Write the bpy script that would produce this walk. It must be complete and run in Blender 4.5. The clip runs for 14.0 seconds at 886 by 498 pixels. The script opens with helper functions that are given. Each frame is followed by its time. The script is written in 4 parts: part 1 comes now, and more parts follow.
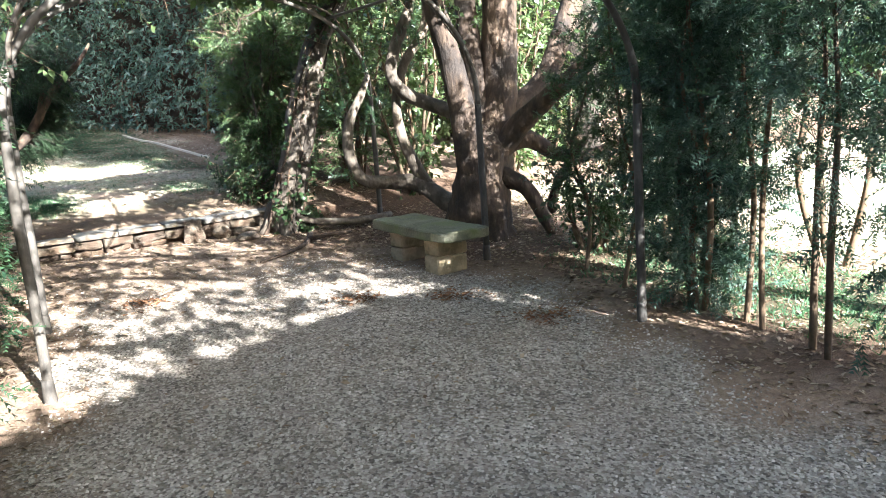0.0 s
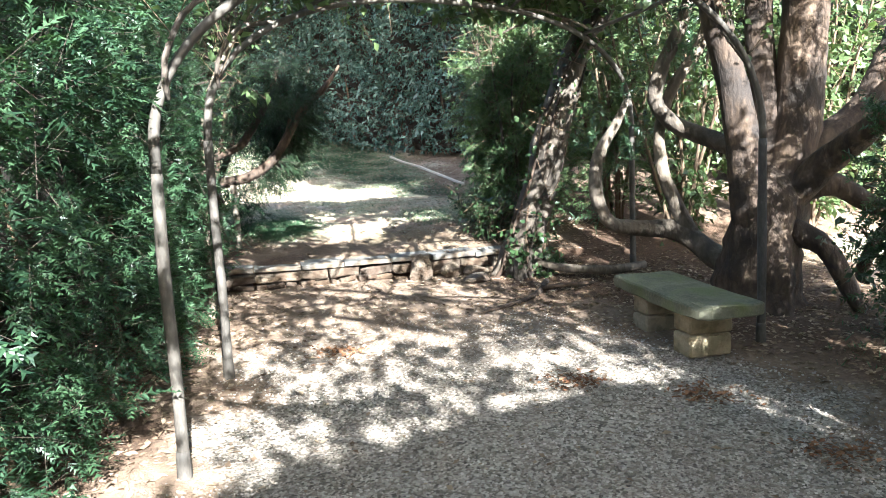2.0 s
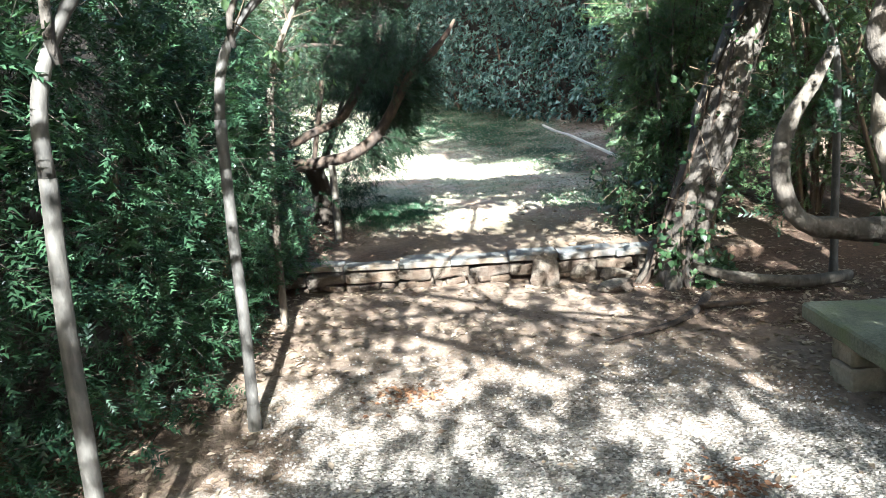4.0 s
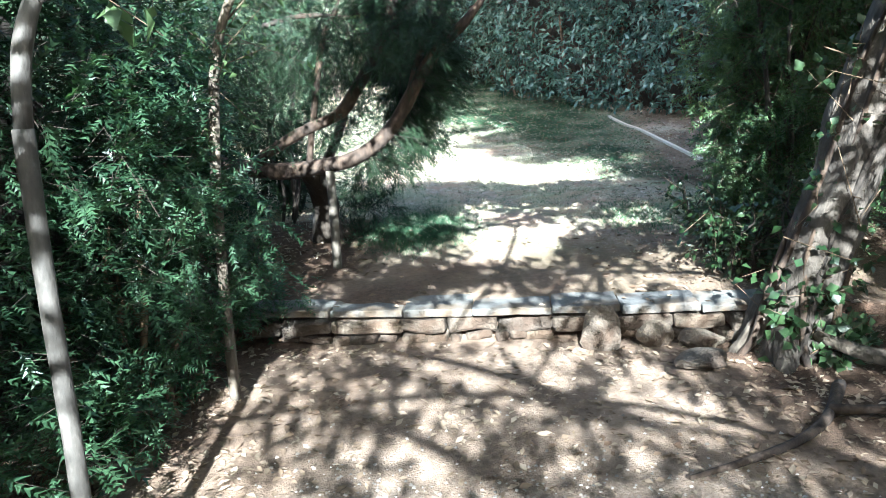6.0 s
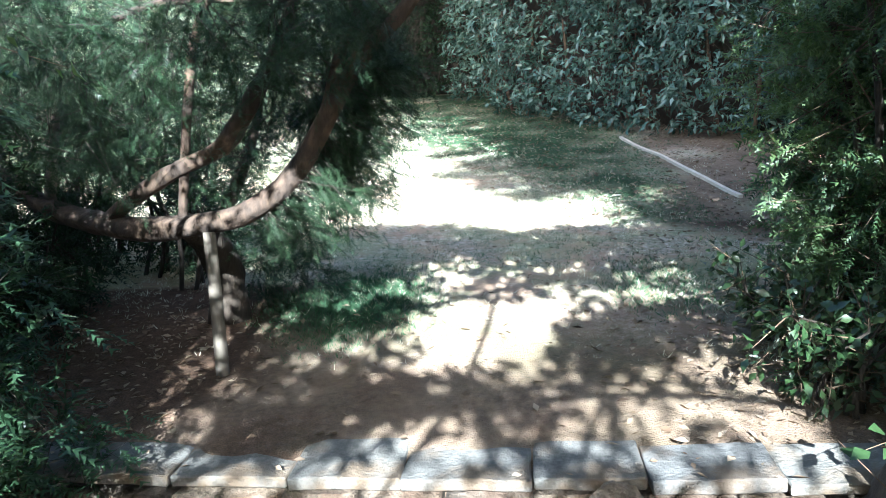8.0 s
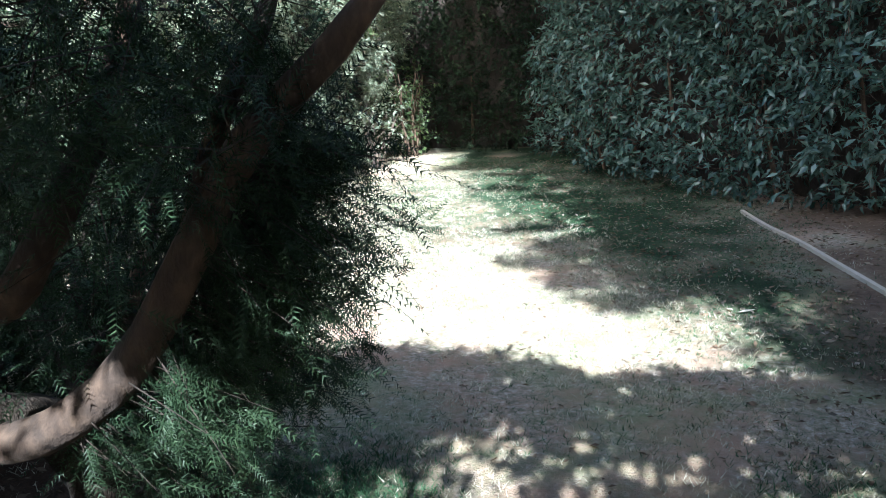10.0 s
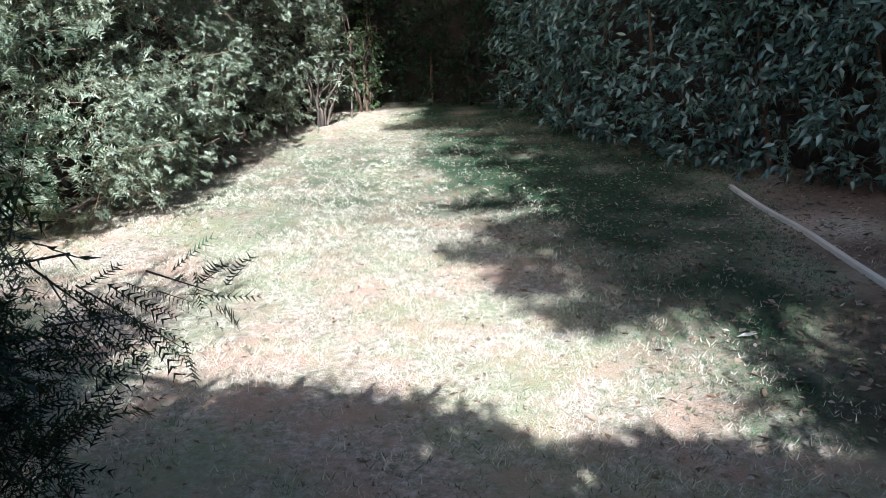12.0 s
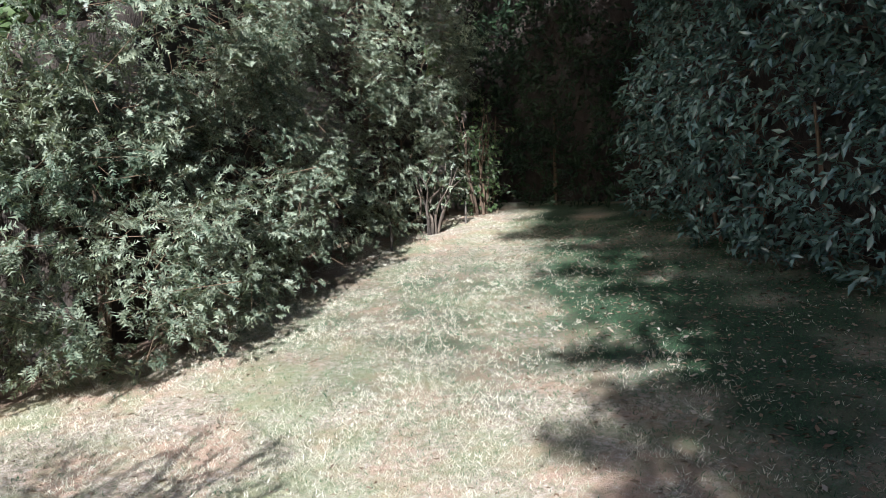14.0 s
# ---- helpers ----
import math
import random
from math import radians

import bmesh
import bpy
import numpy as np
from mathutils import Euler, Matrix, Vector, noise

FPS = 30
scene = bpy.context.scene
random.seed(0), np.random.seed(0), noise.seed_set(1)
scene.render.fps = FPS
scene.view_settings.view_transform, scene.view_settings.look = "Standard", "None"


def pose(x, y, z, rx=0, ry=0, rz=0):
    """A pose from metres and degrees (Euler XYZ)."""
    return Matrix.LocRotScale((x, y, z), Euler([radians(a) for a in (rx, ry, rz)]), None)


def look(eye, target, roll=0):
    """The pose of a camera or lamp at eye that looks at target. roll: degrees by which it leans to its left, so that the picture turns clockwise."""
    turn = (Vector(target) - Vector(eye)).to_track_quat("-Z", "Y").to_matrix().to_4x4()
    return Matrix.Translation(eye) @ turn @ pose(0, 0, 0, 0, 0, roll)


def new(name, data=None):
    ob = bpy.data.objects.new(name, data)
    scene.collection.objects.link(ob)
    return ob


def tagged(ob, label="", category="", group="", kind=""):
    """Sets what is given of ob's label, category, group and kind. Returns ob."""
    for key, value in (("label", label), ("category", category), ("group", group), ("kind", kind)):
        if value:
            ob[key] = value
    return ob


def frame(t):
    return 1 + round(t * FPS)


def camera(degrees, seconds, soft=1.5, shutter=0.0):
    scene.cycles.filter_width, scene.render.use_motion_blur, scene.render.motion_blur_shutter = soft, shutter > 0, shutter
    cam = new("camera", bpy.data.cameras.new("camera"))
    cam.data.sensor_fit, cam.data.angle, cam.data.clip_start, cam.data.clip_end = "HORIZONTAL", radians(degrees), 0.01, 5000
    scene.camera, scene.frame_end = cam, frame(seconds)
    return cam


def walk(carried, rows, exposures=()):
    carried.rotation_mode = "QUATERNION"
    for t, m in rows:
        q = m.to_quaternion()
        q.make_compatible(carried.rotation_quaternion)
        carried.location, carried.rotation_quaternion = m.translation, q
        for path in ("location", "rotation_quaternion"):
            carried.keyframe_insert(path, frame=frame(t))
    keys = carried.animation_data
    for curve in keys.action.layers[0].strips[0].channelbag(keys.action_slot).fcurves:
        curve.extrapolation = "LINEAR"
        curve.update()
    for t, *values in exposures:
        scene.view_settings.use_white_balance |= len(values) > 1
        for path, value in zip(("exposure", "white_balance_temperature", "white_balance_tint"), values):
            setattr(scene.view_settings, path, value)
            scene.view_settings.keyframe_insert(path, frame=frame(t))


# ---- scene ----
cam = camera(59.9, 14.0, soft=0.9)
METRES, EYE, TILT, LEAN, TURN = 10.6, 1.40, 0.0, 0.0, -32.4
ROWS = [
    (0.0, 0.0, 0.0, 0.0, -0.78, -10.93, 4.05),
    (0.5, 0.0057, 0.0258, 0.0009, 3.9, -10.68, 4.08),
    (1.0, 0.012, 0.0501, 0.0022, 10.3, -9.09, 3.05),
    (1.5, 0.0122, 0.0822, 0.0023, 17.22, -8.31, 2.59),
    (2.0, 0.016, 0.114, 0.0028, 20.12, -7.97, 2.74),
    (2.5, 0.0187, 0.1487, 0.0036, 23.6, -7.93, 2.79),
    (3.0, 0.0149, 0.1847, 0.0042, 28.25, -8.42, 3.51),
    (5.5, -0.0423, 0.3581, 0.0085, 36.55, -11.11, 2.96),
    (6.0, -0.0636, 0.3937, 0.0107, 38.12, -10.81, 2.86),
    (6.5, -0.0869, 0.4355, 0.0118, 38.49, -10.74, 2.82),
    (7.0, -0.1111, 0.475, 0.0136, 39.23, -9.87, 2.61),
    (7.5, -0.1265, 0.5075, 0.0142, 38.9, -9.76, 2.97),
    (8.0, -0.1422, 0.5458, 0.0154, 38.74, -9.84, 2.82),
    (8.5, -0.1649, 0.5873, 0.0238, 41.18, -5.73, 1.27),
    (11.0, -0.268, 0.7473, 0.0356, 46.75, -6.85, 2.69),
    (11.5, -0.2808, 0.7656, 0.0359, 44.79, -6.72, 1.77),
    (12.0, -0.2955, 0.794, 0.0447, 43.84, -10.23, 1.24),
    (12.5, -0.3102, 0.8136, 0.0497, 45.42, -15.38, 2.32),
    (13.0, -0.337, 0.8422, 0.0571, 47.6, -14.48, 3.62),
    (13.5, -0.3545, 0.8691, 0.0657, 48.67, -10.17, 3.88),
    (14.0, -0.3635, 0.8892, 0.0746, 53.89, -4.04, 2.32),
]
walk(cam, [(t, pose(0, 0, EYE, TILT, LEAN, TURN) @ pose(METRES * x, METRES * y, METRES * z, 90 + pitch, roll, yaw)) for t, x, y, z, yaw, pitch, roll in ROWS],
     exposures=[(0.0, 3.5, 5900, 6), (3.0, 3.38, 5650, 2), (6.5, 3.33, 5250, -1), (8.5, 3.35, 5300, 2), (9.8, 2.4, 5300, 5), (11.0, 1.75, 5300, 8), (13.0, 1.5, 5550, 12), (14.0, 1.3, 5600, 10)])

# ---- world, sun ----
SUN_EL, SUN_DIR = 28.5, Vector((0.1, -0.995))
world = bpy.data.worlds.new("sky")
scene.world = world
world.use_nodes = True
sky = world.node_tree.nodes.new("ShaderNodeTexSky")
sky.sky_type, sky.sun_disc = "NISHITA", False
sky.dust_density, sky.ozone_density = 3.0, 0.4
sky.sun_elevation, sky.sun_rotation = radians(SUN_EL), math.atan2(SUN_DIR.x, SUN_DIR.y)
background = world.node_tree.nodes["Background"]
background.inputs["Strength"].default_value = 0.06
world.node_tree.links.new(sky.outputs[0], background.inputs["Color"])
sun_data = bpy.data.lights.new("sun", "SUN")
sun_data.energy, sun_data.angle, sun_data.color = 5.0, radians(0.55), (1.0, 0.96, 0.9)
sun = new("sun", sun_data)
sun_way = Vector((SUN_DIR.x, SUN_DIR.y, math.tan(radians(SUN_EL)) * SUN_DIR.length))
sun.matrix_world = look(sun_way.normalized() * 40, (0, 0, 0))

# ---- materials ----
def nodes_of(name):
    m = bpy.data.materials.new(name)
    m.use_nodes = True
    t = m.node_tree
    return m, t.nodes, t.links, t.nodes["Principled BSDF"]


def ramp(nodes, links, source, stops):
    r = nodes.new("ShaderNodeValToRGB")
    while len(r.color_ramp.elements) < len(stops):
        r.color_ramp.elements.new(0.5)
    for e, (p, c) in zip(r.color_ramp.elements, stops):
        e.position, e.color = p, (*c, 1)
    links.new(source, r.inputs[0])
    return r.outputs[0]


def noisy(nodes, links, scale, detail=4.0, stretch=(1, 1, 1), rough=0.6):
    tc, mp, n = nodes.new("ShaderNodeTexCoord"), nodes.new("ShaderNodeMapping"), nodes.new("ShaderNodeTexNoise")
    mp.inputs["Scale"].default_value = stretch
    n.inputs["Scale"].default_value, n.inputs["Detail"].default_value, n.inputs["Roughness"].default_value = scale, detail, rough
    links.new(tc.outputs["Object"], mp.inputs[0])
    links.new(mp.outputs[0], n.inputs["Vector"])
    return n.outputs["Fac"]


def mixed(nodes, links, fac, a, b, how="MIX"):
    m = nodes.new("ShaderNodeMix")
    m.data_type, m.blend_type = "RGBA", how
    for sock, v in ((m.inputs[0], fac), (m.inputs[6], a), (m.inputs[7], b)):
        if isinstance(v, (int, float)):
            sock.default_value = v
        elif isinstance(v, tuple):
            sock.default_value = (*v, 1)
        else:
            links.new(v, sock)
    return m.outputs[2]


def bumped(nodes, links, shader, height, strength, distance):
    b = nodes.new("ShaderNodeBump")
    b.inputs["Strength"].default_value, b.inputs["Distance"].default_value = strength, distance
    links.new(height, b.inputs["Height"])
    links.new(b.outputs[0], shader.inputs["Normal"])


def leaf_material(name, dark, mid, light, rough=0.45, through_light=0.3, spec=0.5):
    m, nodes, links, p = nodes_of(name)
    geo = nodes.new("ShaderNodeNewGeometry")
    own = ramp(nodes, links, geo.outputs["Random Per Island"], [(0.0, dark), (0.55, mid), (1.0, light)])
    big = ramp(nodes, links, noisy(nodes, links, 1.7, 3), [(0.35, dark), (0.65, light)])
    col = mixed(nodes, links, 0.4, own, big)
    links.new(col, p.inputs["Base Color"])
    p.inputs["Roughness"].default_value = rough
    p.inputs["Specular IOR Level"].default_value = spec
    tr, mx = nodes.new("ShaderNodeBsdfTranslucent"), nodes.new("ShaderNodeMixShader")
    links.new(mixed(nodes, links, 1.0, col, (1.15, 1.2, 0.65), "MULTIPLY"), tr.inputs["Color"])
    mx.inputs[0].default_value = through_light
    links.new(p.outputs[0], mx.inputs[1])
    links.new(tr.outputs[0], mx.inputs[2])
    links.new(mx.outputs[0], nodes["Material Output"].inputs["Surface"])
    return m


def rough_material(name, stops, scale, stretch=(1, 1, 1), rough=0.9, bump=0.6, depth=0.01, fine=60.0, stain=None):
    m, nodes, links, p = nodes_of(name)
    a = noisy(nodes, links, scale, 6, stretch)
    b = noisy(nodes, links, fine, 4, stretch)
    col = mixed(nodes, links, 0.35, ramp(nodes, links, a, stops), ramp(nodes, links, b, stops))
    if stain:
        s = ramp(nodes, links, noisy(nodes, links, scale * 0.5, 5), [(0.48, (0, 0, 0)), (0.62, (1, 1, 1))])
        col = mixed(nodes, links, s, col, stain)
    info = nodes.new("ShaderNodeObjectInfo")
    tone = ramp(nodes, links, info.outputs["Random"], [(0.0, (0.78, 0.78, 0.8)), (1.0, (1.12, 1.08, 1.0))])
    col = mixed(nodes, links, 1.0, col, tone, "MULTIPLY")
    links.new(col, p.inputs["Base Color"])
    p.inputs["Roughness"].default_value = rough
    add = nodes.new("ShaderNodeMath")
    add.operation = "ADD"
    links.new(a, add.inputs[0])
    links.new(b, add.inputs[1])
    bumped(nodes, links, p, add.outputs[0], bump, depth)
    return m


BARK = rough_material("brown_bark", [(0.32, (0.018, 0.011, 0.008)), (0.5, (0.062, 0.04, 0.027)), (0.7, (0.17, 0.115, 0.076))], 7, (1, 1, 0.4), bump=0.7, depth=0.02, fine=30.0, stain=(0.028, 0.02, 0.016))
BARK_GREY = rough_material("grey_bark", [(0.3, (0.033, 0.025, 0.02)), (0.5, (0.095, 0.075, 0.058)), (0.72, (0.22, 0.185, 0.15))], 6, (1, 1, 0.45), bump=0.8, depth=0.025, fine=26.0, stain=(0.05, 0.04, 0.032))
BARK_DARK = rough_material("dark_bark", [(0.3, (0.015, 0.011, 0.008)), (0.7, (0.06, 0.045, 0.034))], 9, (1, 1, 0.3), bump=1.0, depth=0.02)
TWIG = rough_material("twig_bark", [(0.3, (0.06, 0.04, 0.025)), (0.7, (0.16, 0.11, 0.07))], 14, bump=0.3)
TUBE = rough_material("weathered_arch_tube", [(0.3, (0.03, 0.026, 0.023)), (0.55, (0.07, 0.061, 0.053)), (0.75, (0.17, 0.155, 0.14))], 12, (1, 1, 0.4), rough=0.75, bump=0.5, depth=0.006)
POST = rough_material("grey_post", [(0.3, (0.06, 0.05, 0.042)), (0.7, (0.15, 0.13, 0.11))], 10, (1, 1, 0.15), bump=0.5)
STONE = rough_material("limestone", [(0.3, (0.3, 0.235, 0.16)), (0.5, (0.44, 0.36, 0.25)), (0.72, (0.56, 0.48, 0.36))], 7, bump=0.8, depth=0.012, stain=(0.2, 0.17, 0.11))
MOSSY = rough_material("mossy_stone", [(0.3, (0.06, 0.064, 0.04)), (0.5, (0.135, 0.135, 0.092)), (0.72, (0.27, 0.255, 0.19))], 6, bump=0.7, depth=0.01, stain=(0.12, 0.135, 0.06))
WALLSTONE = rough_material("wall_stone", [(0.3, (0.055, 0.042, 0.033)), (0.5, (0.16, 0.125, 0.095)), (0.72, (0.33, 0.275, 0.215))], 9, bump=1.0, depth=0.02, stain=(0.085, 0.055, 0.036))
CAPSTONE = rough_material("cap_stone", [(0.3, (0.07, 0.068, 0.066)), (0.5, (0.14, 0.136, 0.131)), (0.72, (0.23, 0.224, 0.216))], 7, bump=0.8, depth=0.012, stain=(0.12, 0.09, 0.065))
EARTH_DARK = rough_material("dark_earth", [(0.3, (0.04, 0.028, 0.02)), (0.7, (0.12, 0.085, 0.06))], 9, bump=0.7)
PLANK = rough_material("pale_wood", [(0.3, (0.5, 0.44, 0.37)), (0.7, (0.74, 0.69, 0.61))], 9, (1, 0.1, 1), bump=0.3)
PALE_LEAF = rough_material("pale_dry_leaf", [(0.3, (0.5, 0.47, 0.42)), (0.7, (0.7, 0.67, 0.6))], 12, bump=0.2)

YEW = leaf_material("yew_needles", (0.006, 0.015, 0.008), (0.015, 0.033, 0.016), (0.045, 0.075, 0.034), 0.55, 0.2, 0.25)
YEW_FRESH = leaf_material("fresh_needles", (0.009, 0.026, 0.014), (0.028, 0.064, 0.033), (0.085, 0.15, 0.072), 0.38, 0.42)
SHRUBLEAF = leaf_material("shrub_leaf", (0.045, 0.085, 0.04), (0.11, 0.17, 0.075), (0.22, 0.29, 0.13), 0.42, 0.38)
CONIFER = leaf_material("conifer_needles", (0.014, 0.036, 0.028), (0.038, 0.08, 0.06), (0.1, 0.16, 0.115), 0.45, 0.36)
SHRUB_YEW = leaf_material("shrub_needles", (0.016, 0.042, 0.018), (0.052, 0.1, 0.042), (0.15, 0.21, 0.085), 0.42, 0.38)
LAUREL = leaf_material("laurel_leaf", (0.045, 0.085, 0.07), (0.1, 0.17, 0.14), (0.2, 0.29, 0.25), 0.26, 0.15, 0.9)
CYPRESS = leaf_material("cypress_spray", (0.035, 0.06, 0.035), (0.13, 0.175, 0.115), (0.38, 0.4, 0.29), 0.55, 0.25)
BROADLEAF = leaf_material("broad_leaf", (0.03, 0.055, 0.022), (0.07, 0.115, 0.045), (0.14, 0.19, 0.08), 0.42, 0.38)
IVY = leaf_material("ivy_leaf", (0.01, 0.026, 0.009), (0.026, 0.056, 0.019), (0.065, 0.105, 0.04), 0.38, 0.15)
PALE_LITTER = leaf_material("pale_fallen_leaf", (0.1, 0.075, 0.055), (0.25, 0.2, 0.155), (0.5, 0.44, 0.36), 0.6, 0.1, 0.4)
RUSTY = leaf_material("rusty_fallen_leaf", (0.07, 0.032, 0.016), (0.17, 0.08, 0.04), (0.3, 0.16, 0.09), 0.8, 0.1, 0.2)
LITTER = leaf_material("fallen_leaf", (0.09, 0.055, 0.035), (0.21, 0.14, 0.09), (0.44, 0.35, 0.26), 0.8, 0.1, 0.2)
STRAW = leaf_material("dry_grass", (0.2, 0.18, 0.11), (0.55, 0.5, 0.4), (0.88, 0.83, 0.72), 0.8, 0.2, 0.2)
GRASS = leaf_material("green_grass", (0.02, 0.06, 0.03), (0.045, 0.115, 0.055), (0.11, 0.2, 0.1), 0.6, 0.25, 0.3)
PEBBLE = leaf_material("gravel_stone", (0.09, 0.07, 0.057), (0.285, 0.235, 0.19), (0.59, 0.52, 0.45), 0.85, 0.0, 0.3)


def ground_material():
    m, nodes, links, p = nodes_of("garden_ground")
    att = nodes.new("ShaderNodeVertexColor")
    att.layer_name = "cover"
    sep = nodes.new("ShaderNodeSeparateColor")
    links.new(att.outputs[0], sep.inputs[0])
    coarse, mid, fine = noisy(nodes, links, 2.2, 5), noisy(nodes, links, 24, 5), noisy(nodes, links, 110, 3)
    vor = nodes.new("ShaderNodeTexVoronoi")
    vor.inputs["Scale"].default_value = 62
    tc = nodes.new("ShaderNodeTexCoord")
    links.new(tc.outputs["Object"], vor.inputs["Vector"])
    stones = ramp(nodes, links, vor.outputs["Color"], [(0.1, (0.08, 0.064, 0.051)), (0.5, (0.275, 0.228, 0.184)), (0.9, (0.54, 0.475, 0.405))])
    gravel = mixed(nodes, links, 0.22, stones, ramp(nodes, links, coarse, [(0.3, (0.15, 0.125, 0.1)), (0.7, (0.25, 0.22, 0.19))]))
    earth = mixed(nodes, links, 0.5, ramp(nodes, links, mid, [(0.3, (0.1, 0.06, 0.038)), (0.7, (0.31, 0.21, 0.145))]),
                  ramp(nodes, links, coarse, [(0.3, (0.13, 0.09, 0.062)), (0.7, (0.31, 0.235, 0.18))]))
    dust = mixed(nodes, links, 0.4, ramp(nodes, links, coarse, [(0.3, (0.27, 0.235, 0.195)), (0.7, (0.4, 0.36, 0.31))]),
                 ramp(nodes, links, fine, [(0.3, (0.18, 0.145, 0.11)), (0.7, (0.38, 0.33, 0.27))]))
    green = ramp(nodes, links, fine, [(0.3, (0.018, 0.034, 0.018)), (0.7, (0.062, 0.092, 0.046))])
    bald = ramp(nodes, links, noisy(nodes, links, 0.9, 6, rough=0.7), [(0.42, (0.0, 0.0, 0.0)), (0.6, (1.0, 1.0, 1.0))])
    dust = mixed(nodes, links, bald, mixed(nodes, links, 1.0, dust, (0.88, 0.79, 0.71), "MULTIPLY"), dust)
    tuft = noisy(nodes, links, 26, 6, rough=0.8)
    speck = ramp(nodes, links, tuft, [(0.3, (0.09, 0.12, 0.055)), (0.42, (0.29, 0.27, 0.18)), (0.52, (0.52, 0.41, 0.32)), (0.64, (0.78, 0.71, 0.6))])
    dust = mixed(nodes, links, 0.8, dust, speck)
    flush = ramp(nodes, links, noisy(nodes, links, 2.6, 6, rough=0.7), [(0.46, (0.0, 0.0, 0.0)), (0.6, (0.8, 0.8, 0.8))])
    dust = mixed(nodes, links, flush, dust, (0.5, 0.33, 0.235))
    sward = ramp(nodes, links, noisy(nodes, links, 1.5, 6, rough=0.72), [(0.44, (0.0, 0.0, 0.0)), (0.62, (0.55, 0.55, 0.55))])
    dust = mixed(nodes, links, sward, dust, (0.24, 0.31, 0.15))
    col = mixed(nodes, links, sep.outputs[0], earth, gravel)
    humus = mixed(nodes, links, 0.5, ramp(nodes, links, mid, [(0.3, (0.03, 0.018, 0.012)), (0.7, (0.14, 0.08, 0.05))]), ramp(nodes, links, fine, [(0.35, (0.025, 0.016, 0.011)), (0.7, (0.18, 0.11, 0.072))]))
    col = mixed(nodes, links, att.outputs["Alpha"], col, humus)
    col = mixed(nodes, links, sep.outputs[1], col, dust)
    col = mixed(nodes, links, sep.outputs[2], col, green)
    links.new(col, p.inputs["Base Color"])
    p.inputs["Roughness"].default_value = 0.95
    p.inputs["Specular IOR Level"].default_value = 0.2
    add = nodes.new("ShaderNodeMath")
    add.operation = "ADD"
    grit = nodes.new("ShaderNodeMath")
    grit.operation = "MULTIPLY"
    links.new(vor.outputs["Distance"], grit.inputs[0])
    links.new(sep.outputs[0], grit.inputs[1])
    links.new(grit.outputs[0], add.inputs[0])
    links.new(fine, add.inputs[1])
    bumped(nodes, links, p, add.outputs[0], 0.9, 0.018)
    return m


GROUND = ground_material()

# ---- builders ----
RNG = np.random.default_rng(7)


def height(x, y):
    x, y = np.asarray(x, float), np.asarray(y, float)
    low = np.interp(y, [-30, 0, 5.3, 7.9, 8.3], [-0.5, -0.2, 0.0, 0.14, 0.15])
    high = np.interp(y, [8.1, 8.3, 9.3, 12.5, 15.6, 20, 26], [0.325, 0.345, 0.46, 0.79, 1.16, 1.82, 2.5])
    bank = np.clip((np.where(x > 2.9, x - 2.9, np.where(x < -0.4, -0.4 - x, 0.0))) / 1.2, 0, 1)
    smooth = np.interp(y, [6.8, 7.9, 9.0], [0, 0.16, 0.42])
    step = np.where(y < 8.24, low, high)
    near = (y > 6.8) & (y < 9.0)
    out = np.where(near, step * (1 - bank) + (low * (y <= 6.8) + np.maximum(smooth, low * (y < 8.24))) * bank, step)
    wob = 0.012 * np.sin(x * 2.1 + 0.7 * y) * np.cos(y * 1.7 - 0.4 * x) + 0.006 * np.sin(5.1 * x + 1.3) * np.sin(4.3 * y)
    return out + wob


def zat(x, y):
    return float(height(x, y))


def part(name, data, material, parent=None, label=""):
    """Links a bmesh or a mesh as one object, under a thing or a part."""
    if isinstance(data, bmesh.types.BMesh):
        me = bpy.data.meshes.new(name)
        data.to_mesh(me)
        data.free()
    else:
        me = data
    if material and not me.materials:
        me.materials.append(material)
    ob = new(name, me)
    if parent:
        ob.parent = parent
    if label:
        ob["label"] = label
    return ob


def thing(name, label, category, at=(0, 0, 0), group="", kind=""):
    ob = new(name)
    ob.location = at
    ob.empty_display_size = 0.1
    return tagged(ob, label, category, group, kind)


def local(ob, pts):
    return np.asarray(pts, float) - np.array(ob.location)


def array_mesh(name, verts, faces, smooth=False):
    me = bpy.data.meshes.new(name)
    nf, k = faces.shape
    me.vertices.add(len(verts))
    me.vertices.foreach_set("co", np.ascontiguousarray(verts, np.float32).ravel())
    me.loops.add(nf * k)
    me.loops.foreach_set("vertex_index", np.ascontiguousarray(faces, np.int32).ravel())
    me.polygons.add(nf)
    me.polygons.foreach_set("loop_start", np.arange(0, nf * k, k, dtype=np.int32))
    if smooth:
        me.polygons.foreach_set("use_smooth", np.ones(nf, bool))
    me.update(calc_edges=True)
    return me


def unit(v):
    return v / np.maximum(np.linalg.norm(v, axis=-1, keepdims=True), 1e-9)


def strew(name, template, at, ahead, up, size):
    """One mesh of many copies of a small template, whose y axis points ahead and z axis roughly up."""
    tv, tf = template
    f = unit(ahead)
    r = unit(np.cross(f, up))
    u = np.cross(r, f)
    s = np.asarray(size, float).reshape(-1, 1, 1)
    v = (tv[None, :, 0:1] * r[:, None] + tv[None, :, 1:2] * f[:, None] + tv[None, :, 2:3] * u[:, None]) * s + at[:, None]
    faces = (tf[None] + (np.arange(len(at)) * len(tv))[:, None, None]).reshape(-1, tf.shape[1])
    return array_mesh(name, v.reshape(-1, 3), faces)


